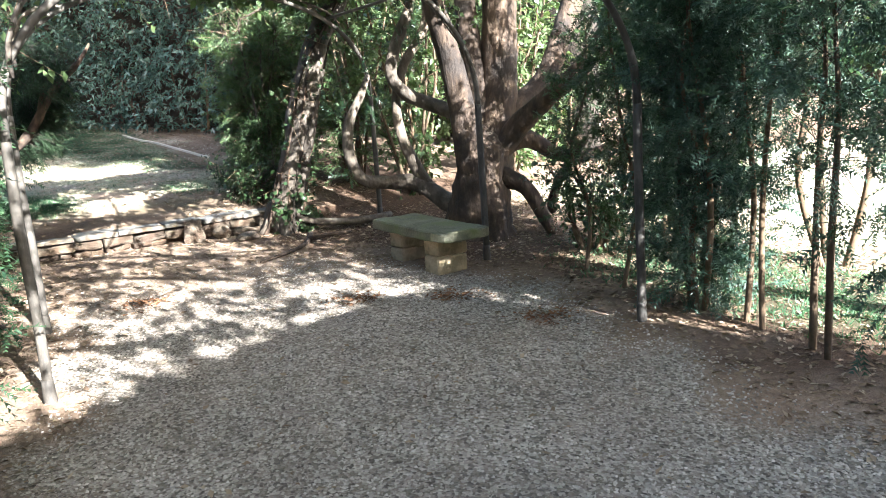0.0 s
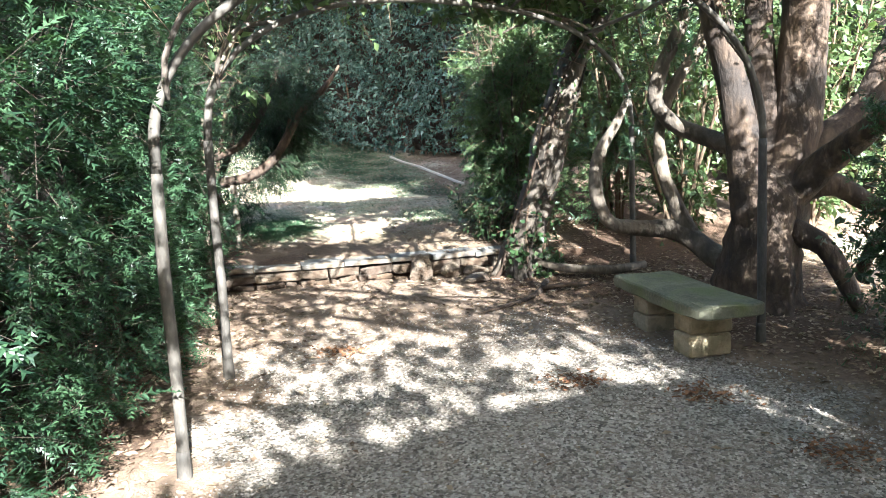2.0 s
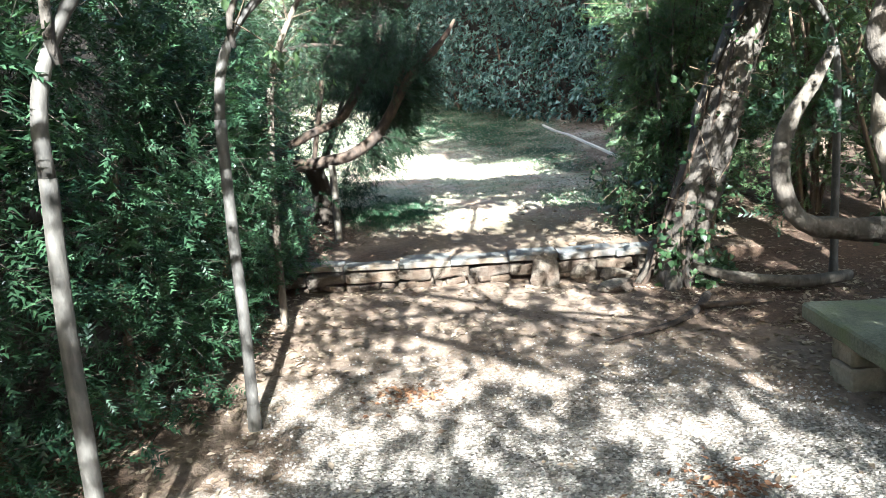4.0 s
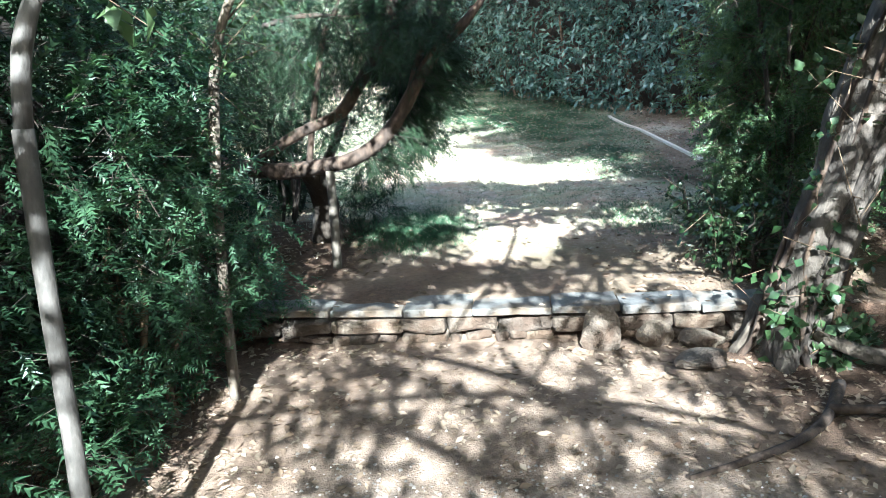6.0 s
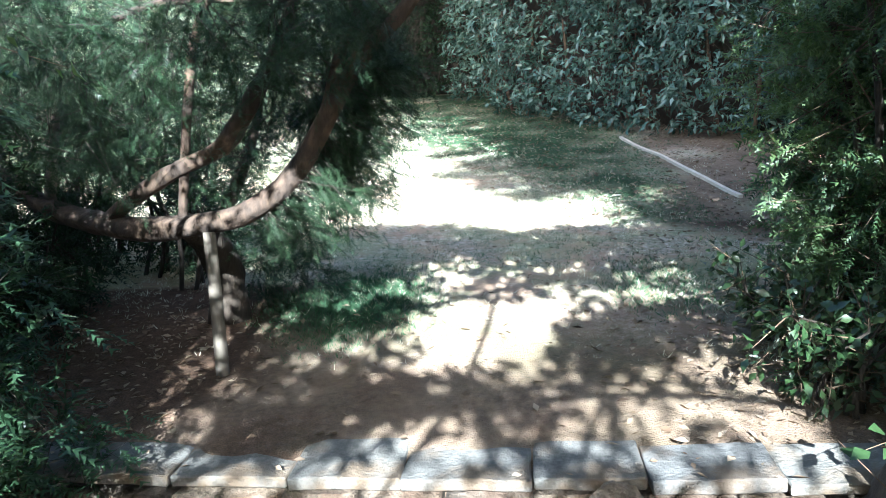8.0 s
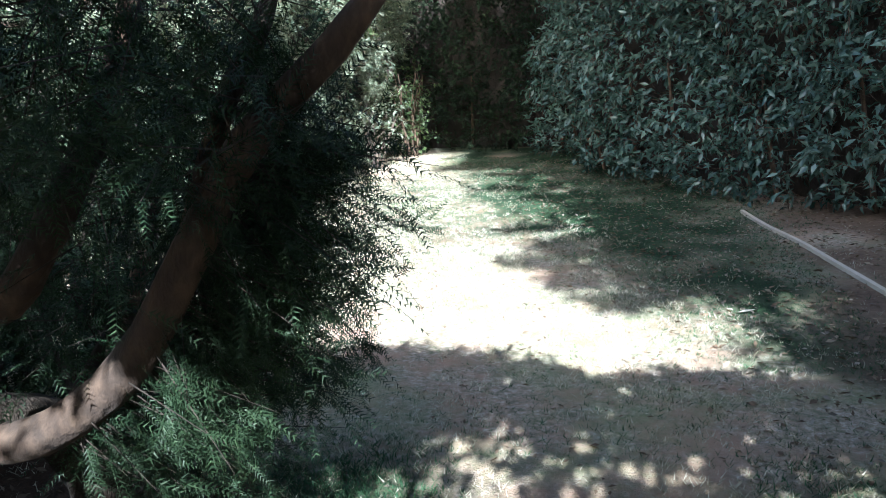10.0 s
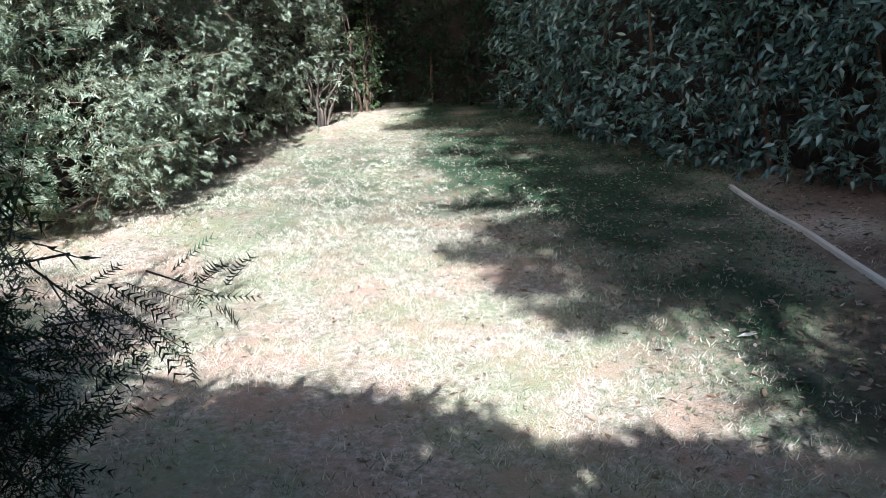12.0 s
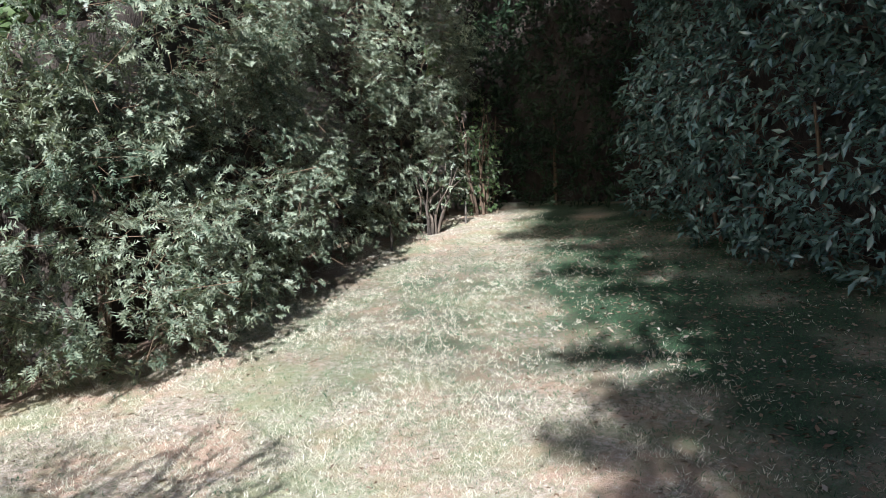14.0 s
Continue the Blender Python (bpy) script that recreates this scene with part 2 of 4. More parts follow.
def leaf_shape(width=0.4, fold=0.12, droop=0.15):
    v = np.array([(0, 0, 0), (-width / 2, 0.45, fold), (0, 0.5, 0), (width / 2, 0.45, fold), (0, 1, -droop)])
    return v, np.array([(0, 2, 1), (0, 3, 2), (1, 2, 4), (2, 3, 4)])


def spray_shape(pairs=6, reach=0.22, droop=0.22, width=0.058):
    """A flat twig with two rows of needles."""
    v, f = [], []
    for i in range(pairs):
        y = (i + 0.3) / pairs
        for side in (-1, 1):
            wild = math.sin(i * 12.9 + side * 4.1 + pairs) * math.cos(i * 3.7 + side)
            n = reach * (0.55 + 0.9 * y * (1.35 - y)) * (1 if y < 0.85 else 0.7) * (1.1 + 0.35 * wild)
            b = len(v)
            bend = 0.05 * math.sin(y * 3.0)
            z0, z1 = -droop * y * y, -droop * y * y - 0.03 + 0.05 * wild
            v += [(bend, y - width, z0), (bend, y + width, z0), (bend + side * n * 0.85, y + (0.68 + 0.2 * wild) * n, z1)]
            f.append((b, b + 1, b + 2) if side > 0 else (b + 1, b, b + 2))
    b = len(v)
    v += [(-0.012, 0, 0), (0.012, 0, 0), (0, 1.05, -droop * 1.1)]
    f.append((b, b + 1, b + 2))
    return np.array(v), np.array(f)


LEAF, BROAD, IVYLEAF = leaf_shape(0.38), leaf_shape(0.55, 0.08), leaf_shape(0.85, 0.06, 0.2)
SPRAY, FAN = spray_shape(), spray_shape(4, 0.36, 0.35, 0.12)
BLADES = (np.array([(-0.05, 0, 0), (0.05, 0, 0), (0.1, 0.4, 0.5), (0.13, -0.1, 0), (0.22, -0.05, 0), (0.1, -0.55, 0.4), (-0.22, 0.08, 0), (-0.14, 0.14, 0), (-0.55, 0.05, 0.32)], float),
          np.array([(0, 1, 2), (3, 4, 5), (6, 7, 8)]))
CRISP = (np.array([(0, 0, 0.02), (-0.24, 0.4, 0.16), (0, 0.5, 0.03), (0.26, 0.45, 0.14), (0.03, 1, 0.12)]), np.array([(0, 2, 1), (0, 3, 2), (1, 2, 4), (2, 3, 4)]))
CHIP = (np.array([(-0.5, -0.3, 0), (0.4, -0.45, 0), (0.5, 0.4, 0), (-0.35, 0.5, 0), (-0.1, 0.05, 0.55), (0.2, 0.0, 0.48)]),
        np.array([(0, 1, 5), (0, 5, 4), (1, 2, 5), (2, 3, 4), (2, 4, 5), (3, 0, 4)]))


def tube(bm, path, radii, sides=10, rough=0.0, seed=0):
    """A tapered limb along smoothed points."""
    pts, rad = [], []
    P = [Vector(p) for p in path]
    for i in range(len(P) - 1):
        p0, p1, p2, p3 = P[max(i - 1, 0)], P[i], P[i + 1], P[min(i + 2, len(P) - 1)]
        n = max(2, int((p2 - p1).length / 0.07))
        for k in range(n):
            s = k / n
            pts.append(0.5 * ((2 * p1) + (p2 - p0) * s + (2 * p0 - 5 * p1 + 4 * p2 - p3) * s * s + (3 * p1 - p0 - 3 * p2 + p3) * s ** 3))
            rad.append(radii[i] * (1 - s) + radii[i + 1] * s)
    pts.append(P[-1])
    rad.append(radii[-1])
    rings, side = [], None
    for i, (p, r) in enumerate(zip(pts, rad)):
        d = (pts[min(i + 1, len(pts) - 1)] - pts[max(i - 1, 0)]).normalized()
        side = d.orthogonal().normalized() if side is None else (side - d * side.dot(d)).normalized()
        other = d.cross(side)
        ring = []
        for k in range(sides):
            a = 2 * math.pi * k / sides
            q = side * math.cos(a) + other * math.sin(a)
            rr = r * (1 + rough * noise.noise(Vector((q.x * 1.6 + seed, q.y * 1.6, i * 0.11 + q.z))) + rough * 0.5 * noise.noise(p * 9 + q * 2))
            ring.append(bm.verts.new(p + q * rr))
        rings.append(ring)
    for a, b in zip(rings, rings[1:]):
        for k in range(sides):
            f = bm.faces.new((a[k], a[(k + 1) % sides], b[(k + 1) % sides], b[k]))
            f.smooth = True
    bm.faces.new(rings[0][::-1])
    bm.faces.new(rings[-1])
    return pts


def limb(name, parent, path, radii, material, sides=10, rough=0.25, seed=0, label=""):
    bm = bmesh.new()
    tube(bm, local(parent, path), radii, sides, rough, seed)
    return part(name, bm, material, parent, label)


def along(paths, n, lo=0.0):
    """n random points on polylines, with the way the line runs there."""
    segs = [(np.array(a, float), np.array(b, float)) for p in paths for a, b in list(zip(p, p[1:]))[int(lo * (len(p) - 1)):]]
    ln = np.array([np.linalg.norm(b - a) for a, b in segs])
    pick = RNG.choice(len(segs), n, p=ln / ln.sum())
    u = RNG.random((n, 1))
    A, B = np.array([s[0] for s in segs])[pick], np.array([s[1] for s in segs])[pick]
    return A + (B - A) * u, unit(B - A)


def twig_mesh(name, starts, ends, r):
    """Thin three-sided twigs."""
    d = unit(ends - starts)
    s = unit(np.cross(d, RNG.normal(size=d.shape)))
    o = np.cross(d, s)
    rr = np.asarray(r, float).reshape(-1, 1) * np.ones((len(d), 1))
    a, b, c = s * rr, (-0.5 * s + 0.87 * o) * rr, (-0.5 * s - 0.87 * o) * rr
    v = np.stack([starts + a, starts + b, starts + c, ends + a * 0.3, ends + b * 0.3, ends + c * 0.3], 1).reshape(-1, 3)
    f = np.array([(0, 1, 4, 3), (1, 2, 5, 4), (2, 0, 3, 5)])
    return array_mesh(name, v, (f[None] + (np.arange(len(d)) * 6)[:, None, None]).reshape(-1, 4))


# openings cut in the foliage, given as the ground patches the sun should light
GAPS = [[(-0.5, 12.2), (0.2, 11.75), (1.1, 11.75), (1.75, 11.4), (2.8, 11.4), (2.95, 11.9), (2.4, 12.35), (1.8, 12.4), (1.3, 13.0), (0.6, 14.0)],
        [(1.25, 8.98), (1.75, 9.02), (1.92, 9.4), (2.22, 9.76), (1.45, 9.95), (1.18, 9.66)], [(0.45, 10.15), (1.05, 10.1), (1.0, 10.4), (0.5, 10.4)],
        [(1.95, 4.7), (2.4, 4.72), (2.5, 4.95), (2.05, 4.98)], [(2.6, 4.95), (3.05, 5.0), (3.0, 5.25), (2.6, 5.2)], [(2.2, 5.3), (2.8, 5.4), (2.85, 5.8), (2.3, 5.7)],
        [(4.35, 2.6), (6.6, 2.2), (6.6, 5.0), (4.5, 4.6)]]


def under_gap(p):
    """Which of the points let the sun through to a gap's patch of ground."""
    xy, z = p[:, :2].copy(), p[:, 2]
    per = np.array((SUN_DIR.x, SUN_DIR.y)) / math.tan(radians(SUN_EL))
    for k in range(4):
        ground = height(xy[:, 0], xy[:, 1])
        xy = p[:, :2] - per * (z - ground)[:, None]
    high = z - height(p[:, 0], p[:, 1]) > 1.9
    wob = np.array([noise.noise_vector(Vector((a * 2.7, b * 2.7, 0.5))) for a, b in xy])[:, :2] * 0.16 if len(xy) else xy
    x, y = (xy + wob).T
    hit = np.zeros(len(p), bool)
    for poly in GAPS:
        inside = np.zeros(len(p), bool)
        for (ax, ay), (bx, by) in zip(poly, poly[1:] + poly[:1]):
            cross = (ay > y) != (by > y)
            inside ^= cross & (x < (bx - ax) * (y - ay) / (by - ay if by != ay else 1e-9) + ax)
        hit |= inside
    path = (x > 0.2) & (x < 2.9) & (y > 4.1) & (y < 8.0)
    blotch = np.array([noise.noise(Vector((a * 1.9 + 5.0, b * 3.4, 2.2))) for a, b in xy]) if len(xy) else x
    return high & (hit | (path & (blotch > 0.4)))


def leafage(parent, starts, ends, per, template, size, material, droop=0.2, loose=0.6, lo=0.25, name="foliage", twigs=0.004, flat=0.5):
    """Leaves or sprays along twigs, and the twigs themselves, as parts of a plant."""
    dark = material in (YEW, YEW_FRESH, CONIFER)
    o = np.array(parent.location)
    n = len(starts)
    u = lo + (1 - lo) * RNG.random((n, per))
    d = (ends - starts)[:, None]
    at = (starts[:, None] + d * u[..., None] + RNG.normal(size=(n, per, 3)) * 0.02).reshape(-1, 3)
    ahead = unit(np.repeat(unit(ends - starts), per, 0) + RNG.normal(size=(n * per, 3)) * loose + np.array((0, 0, -droop)))
    up = RNG.normal(size=(n * per, 3)) * (1 - flat) + np.array((0, 0, 1.0)) * flat
    sz = size * RNG.uniform(0.6, 1.3, n * per)
    ok = ~under_gap(at)
    at, ahead, up, sz = at[ok], ahead[ok], up[ok], sz[ok]
    ob = part(name, strew(name, template, at - o, ahead, up, sz), material, parent)
    ob["kind"] = "stuff"
    if twigs:
        tw = part("twig_growth", twig_mesh("twig_growth", starts - o, ends - o, twigs * (0.65 if dark else 1)), BARK_DARK if dark else TWIG, parent)
        tw["kind"] = "stuff"
    return ob


def sprigs(paths, n, reach, lo=0.2, out=0.5, lift=0.1, along_way=0.5):
    """Random twigs that leave the limbs."""
    s, w = along(paths, n, lo)
    d = unit(RNG.normal(size=(n, 3)) * out + w * along_way + np.array((0, 0, lift)))
    return s, s + d * reach * RNG.uniform(0.4, 1.2, (n, 1))


def lumpy(p, scale, amp):
    return np.array([noise.noise(Vector(q) * scale) for q in p]) * amp


def hedge(name, label, foot, tops, template, size, material, shoots, per, depth=0.5, reach=0.5, droop=0.3, lump=0.35, group="", stems=14, low=0.1, category="hedge", ragged=0.4, loose=0.7, flat=0.5, extra=None):
    """A hedge along a line on the ground: leafy shoots from a lumpy face, stems and a dark backing sheet that paints
    the inner shade behind it. The face is on the left of the line's run.
    """
    F = [np.array(p, float) for p in foot]
    ob = thing(name, label, category, (*F[0], zat(*F[0])), group)
    ln = np.array([np.linalg.norm(b - a) for a, b in zip(F, F[1:])])
    cum = np.concatenate([[0], np.cumsum(ln)])

    def on(s):
        i = np.clip(np.searchsorted(cum, s, side="right") - 1, 0, len(ln) - 1)
        A, B = np.array(F)[i], np.array(F)[i + 1]
        d = (B - A) / ln[i][:, None]
        return A + d * (s - cum[i])[:, None], np.stack([-d[:, 1], d[:, 0]], 1)
    s = RNG.random(shoots) * cum[-1]
    xy, nrm = on(s)
    top = np.interp(s, np.linspace(0, cum[-1], len(tops)), tops)
    hz = low + (top * (1 + ragged * (RNG.random(shoots) - 0.7)) - low) * RNG.random(shoots) ** 0.9
    base = np.column_stack([xy, height(xy[:, 0], xy[:, 1]) + hz])
    bulge = lumpy(base, 0.9, lump) + lumpy(base, 2.6, lump * 0.45) + 0.25 * lump * np.sin(np.pi * np.clip(hz / top, 0, 1))
    back = RNG.random(shoots) ** 1.6 * depth
    start = base.copy()
    start[:, :2] += nrm * (bulge - back)[:, None]
    way = np.column_stack([nrm * 0.8, 0.25 * np.ones(shoots)]) + RNG.normal(size=(shoots, 3)) * 0.5
    start -= unit(way) * reach * 0.6
    leafage(ob, start, start + unit(way) * reach * RNG.uniform(0.5, 1.15, (shoots, 1)), per, template, size, material, droop, loose, flat=flat)
    if extra:
        pick = RNG.random(shoots) < 0.6
        leafage(ob, start[pick], start[pick] + unit(way[pick]) * reach * 1.15, extra[0], extra[1], extra[2], extra[3], droop, loose * 0.8, lo=0.5, twigs=0, flat=flat)
    # backing: a lumpy sheet, coloured dark as the shade behind the leaves
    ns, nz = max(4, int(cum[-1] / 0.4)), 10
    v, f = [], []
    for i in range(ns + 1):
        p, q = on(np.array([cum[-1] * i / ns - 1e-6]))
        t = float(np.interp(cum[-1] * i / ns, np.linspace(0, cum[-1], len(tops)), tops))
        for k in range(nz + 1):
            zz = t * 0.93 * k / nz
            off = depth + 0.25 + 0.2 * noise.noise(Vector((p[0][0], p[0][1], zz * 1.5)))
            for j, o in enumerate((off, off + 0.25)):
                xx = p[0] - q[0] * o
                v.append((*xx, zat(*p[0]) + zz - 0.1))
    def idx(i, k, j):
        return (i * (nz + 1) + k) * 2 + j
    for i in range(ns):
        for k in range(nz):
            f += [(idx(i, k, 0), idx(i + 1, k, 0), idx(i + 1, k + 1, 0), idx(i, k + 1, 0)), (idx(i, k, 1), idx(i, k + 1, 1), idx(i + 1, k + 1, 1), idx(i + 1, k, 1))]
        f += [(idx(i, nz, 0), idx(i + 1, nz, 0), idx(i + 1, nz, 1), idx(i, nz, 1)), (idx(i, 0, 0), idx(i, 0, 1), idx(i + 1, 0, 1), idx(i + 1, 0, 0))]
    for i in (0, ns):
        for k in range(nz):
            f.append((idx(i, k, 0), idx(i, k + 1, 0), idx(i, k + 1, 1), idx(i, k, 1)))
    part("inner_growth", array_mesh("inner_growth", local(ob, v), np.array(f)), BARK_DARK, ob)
    for i in range(stems):
        p, q = on(np.array([cum[-1] * (i + 0.2 + 0.6 * RNG.random()) / stems]))
        p = p[0] - q[0] * (0.25 + 0.3 * RNG.random())
        z, lean = zat(*p), RNG.normal(size=2) * 0.15
        limb("stem", ob, [(*p, z - 0.05), (*(p + lean * 0.5), z + 0.6), (*(p + lean), z + 1.4)], (0.03, 0.025, 0.012), TWIG, 6, 0.2, i)
    return ob


def bulk(parent, centre, radii, n, size, material, name="crown", template=None, edge=0.35, gap=0.0):
    """Leaves that fill an uneven, gappy volume round the boughs."""
    p = unit(RNG.normal(size=(n, 3))) * RNG.random((n, 1)) ** (1 / 2.2)
    k = np.array([noise.noise(Vector(q) * 2.2 + Vector(centre)) for q in p])
    p = p * (1 + edge * k)[:, None]
    if gap:
        g = np.array([noise.noise(Vector(q * np.array(radii)) * 2.6 + Vector((3.3, 1.1, 7.7))) for q in p])
        p = p[g > gap - 0.5]
    at = p * np.array(radii) + np.array(centre)
    at = at[~under_gap(at)] - np.array(parent.location)
    m = len(at)
    ob = part(name, strew(name, template or LEAF, at, RNG.normal(size=(m, 3)) + np.array((0, 0, -0.4)), RNG.normal(size=(m, 3)), size * RNG.uniform(0.6, 1.3, m)), material, parent)
    ob["kind"] = "stuff"
    return ob

# ---- ground ----
def ragged_inside(x, y, lo, hi, soft, scale, seed):
    """How far inside the band lo..hi the x lie, with an uneven edge."""
    wob = np.array([noise.noise(Vector((a * scale + seed, b * scale, seed))) for a, b in zip(x, y)]) * soft * 2.2
    return np.clip((x - lo + wob) / soft, 0, 1) * np.clip((hi - x + wob) / soft, 0, 1)


def build_ground():
    far = [12, 16, 22, 32, 50, 90, 180, 400]
    xs = np.array([-a for a in far[::-1]] + list(np.arange(-9, -3.2, 0.4)) + list(np.arange(-3.2, 5.2, 0.08)) + list(np.arange(5.2, 10, 0.4)) + far)
    ys = np.array([-a for a in far[::-1]] + list(np.arange(-9, -1, 0.4)) + list(np.arange(-1, 8.2, 0.08)) + [8.23, 8.25] + list(np.arange(8.33, 21.6, 0.08)) + [22, 23, 25, 28, 34, 50, 90, 180, 400])
    X, Y = np.meshgrid(xs, ys, indexing="ij")
    x, y = X.ravel(), Y.ravel()
    tame = np.exp(-np.maximum(0, np.hypot(x, y - 10) - 25) / 40)
    z = height(x, y) * tame
    nx, ny = X.shape
    i, j = np.meshgrid(np.arange(nx - 1), np.arange(ny - 1), indexing="ij")
    a = (i * ny + j).ravel()
    me = array_mesh("ground", np.column_stack([x, y, z]), np.column_stack([a, a + ny, a + ny + 1, a + 1]), True)
    left = np.interp(y, [-2, 2, 4.4, 5.6, 8], [-0.9, -0.5, 0.28, 0.38, 0.5])
    right = np.interp(y, [-2, 1.6, 3, 4.4, 5, 6.5, 8], [2.9, 3.15, 3.5, 3.8, 3.7, 2.9, 2.2])
    gravel = ragged_inside(x - left, y, 0.0, 99.0, 0.3, 1.7, 3.1) * ragged_inside(right - x, y, 0.0, 99.0, 0.4, 1.5, 8.1)
    gravel *= np.clip((6.9 - y) / 1.8, 0.12, 1) * np.clip((8.25 - y) / 0.4, 0, 1)
    lawn = (y > 8.3) * np.clip((y - 8.6) / 2.2, 0.12, 1) * ragged_inside(x, y, -2.5, 3.6, 0.5, 1.1, 5.3)
    lawn *= np.where(y < 10.3, np.clip((x - 0.35) / 0.5, 0, 1), 1.0)
    lawn = np.maximum(lawn, np.clip((x - 5.6) / 0.8, 0, 1) * (y < 8.0) * (y > -8))
    lawn = np.maximum(lawn, np.clip((-1.0 - x) / 0.6, 0, 1) * (y > 10) * (y < 13.2))
    patch = np.exp(-(((x - 0.78) / 0.45) ** 2 + ((y - 9.95) / 0.6) ** 2) ** 2) * 1.3 + 0.6 * np.exp(-(((x - 2.55) / 0.35) ** 2 + ((y - 10.1) / 0.55) ** 2) ** 2)
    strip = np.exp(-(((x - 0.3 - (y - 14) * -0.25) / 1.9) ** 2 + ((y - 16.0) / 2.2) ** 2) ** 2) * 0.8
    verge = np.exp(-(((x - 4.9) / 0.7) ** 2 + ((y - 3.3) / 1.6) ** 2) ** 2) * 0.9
    shade_green = np.clip((x - 1.5 + (y - 13) * 0.42) / 0.9, 0, 1) * (y > 11.5) * np.clip((3.3 - x) / 0.6, 0, 1) * 1.15
    green = np.clip((patch + strip + verge + shade_green) * (0.75 + 0.6 * np.array([noise.noise(Vector((p * 2.3, q * 2.3, 1.7))) for p, q in zip(x, y)])), 0, 1)
    nz = np.array([noise.noise(Vector((p * 1.9, q * 1.9, 6.1))) for p, q in zip(x, y)])
    humus = np.clip((0.55 - x) / 0.4 + nz, 0, 1) * (y > 7.9) * np.clip((11.2 - y) / 0.8, 0, 1) * (x > -3)
    humus = np.maximum(humus, np.clip((x - right - 0.15) / 0.5 + nz, 0, 1) * (x < 5.4) * (y > 1) * (y < 11.5) * np.clip((y - 8.4) * 10, 0, 1))
    humus = np.maximum(humus, np.clip(0.45 + 1.1 * nz, 0, 1) * (y > 8.2) * np.clip((9.9 - y) / 0.8, 0, 1))
    humus = np.maximum(humus, np.clip((x - right - 0.1) / 0.5 + nz, 0, 1) * np.clip((5.6 - x) / 0.6, 0, 1) * (y > 0) * (y <= 8.5))
    humus = np.clip(np.maximum(humus, np.clip((left - x) / 0.4 + nz - 0.2, 0, 1) * (x > -3) * (y > 0) * (y < 8)), 0, 0.9)
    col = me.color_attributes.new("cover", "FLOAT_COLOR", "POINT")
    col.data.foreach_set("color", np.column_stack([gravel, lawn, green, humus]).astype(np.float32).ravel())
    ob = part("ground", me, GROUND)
    return tagged(ob, "gravel path, leaf-strewn earth and dry lawn, one rising ground", "ground", kind="structure")


build_ground()

# ---- stone step wall with cap slabs ----
def block(sx, sy, sz, bevel=0.02, rough=0.012, seed=0, cuts=1):
    bm = bmesh.new()
    bmesh.ops.create_cube(bm, size=1)
    bmesh.ops.scale(bm, vec=(sx, sy, sz), verts=bm.verts)
    if cuts:
        bmesh.ops.subdivide_edges(bm, edges=bm.edges[:], cuts=cuts, use_grid_fill=True)
    bmesh.ops.bevel(bm, geom=[e for e in bm.edges if e.calc_face_angle(0) > 0.5], offset=bevel, segments=1, affect="EDGES")
    for v in bm.verts:
        n = noise.noise_vector(v.co * 6 + Vector((seed * 3.7, seed * 1.3, seed)))
        v.co += n * rough
    return bm


def build_wall():
    wall = thing("garden_step_wall", "low dry-laid stone retaining wall with flat cap slabs", "stone wall", (1.2, 8.3, 0.12), kind="structure")
    rng = random.Random(5)
    x = -0.75
    k = 0
    while x < 2.75:
        w = 0.41 + rng.uniform(-0.03, 0.05)
        d = 0.29 + rng.uniform(-0.02, 0.03)
        ob = part("cap_slab", block(w - 0.007, d, 0.045 + rng.uniform(-0.006, 0.006), 0.005, 0.007, k, 4), CAPSTONE, wall)
        ob.location = local(wall, (x + w / 2, 8.10 + d / 2 + rng.uniform(-0.012, 0.012), 0.334 + rng.uniform(-0.004, 0.006)))
        ob.rotation_euler = (rng.uniform(-0.02, 0.02), rng.uniform(-0.02, 0.02), rng.uniform(-0.03, 0.03))
        x += w
        k += 1
    z = 0.08
    for course in range(3):
        h = (0.062, 0.058, 0.088)[course]
        x = -0.8 + 0.1 * course
        while x < 2.8:
            w = rng.uniform(0.22, 0.42) if course == 2 else rng.uniform(0.07, 0.2)
            if rng.random() < (0.97 if course == 2 else 0.84):
                ob = part("wall_stone", block(w - 0.008, 0.17, h * rng.uniform(0.8, 1.06), 0.012, 0.03, k, 2), WALLSTONE, wall)
                ob.location = local(wall, (x + w / 2, 8.2 + rng.uniform(-0.03, 0.035), z + h / 2))
                ob.rotation_euler = (rng.uniform(-0.08, 0.08), rng.uniform(-0.12, 0.12), rng.uniform(-0.1, 0.1))
            x += w
            k += 1
        z += h + 0.003
    core = bmesh.new()
    bmesh.ops.create_cube(core, size=1)
    bmesh.ops.scale(core, vec=(3.5, 0.14, 0.24), verts=core.verts)
    ob = part("earth_core", core, EARTH_DARK, wall)
    ob.location = local(wall, (1.0, 8.33, 0.16))
    return wall


build_wall()


def boulder(name, label, at, size, turn=0.0, seed=0, material=WALLSTONE, tip=0.0):
    bm = bmesh.new()
    bmesh.ops.create_icosphere(bm, subdivisions=3, radius=0.5)
    for v in bm.verts:
        n = noise.noise_vector(v.co * 2.2 + Vector((seed, seed * 2.1, 0)))
        v.co += n * 0.16 + v.co * 0.12 * noise.noise(v.co * 6 + Vector((seed, 0, 0)))
        k = 1 - tip * (v.co.z + 0.5)
        v.co.x, v.co.y = v.co.x * k, v.co.y * k
        v.co = Vector((v.co.x * size[0], v.co.y * size[1], v.co.z * size[2]))
    ob = part(name, bm, material)
    ob.location = (at[0], at[1], zat(*at) + size[2] * 0.36)
    ob.rotation_euler = (0, 0, turn)
    return tagged(ob, label, "stone")


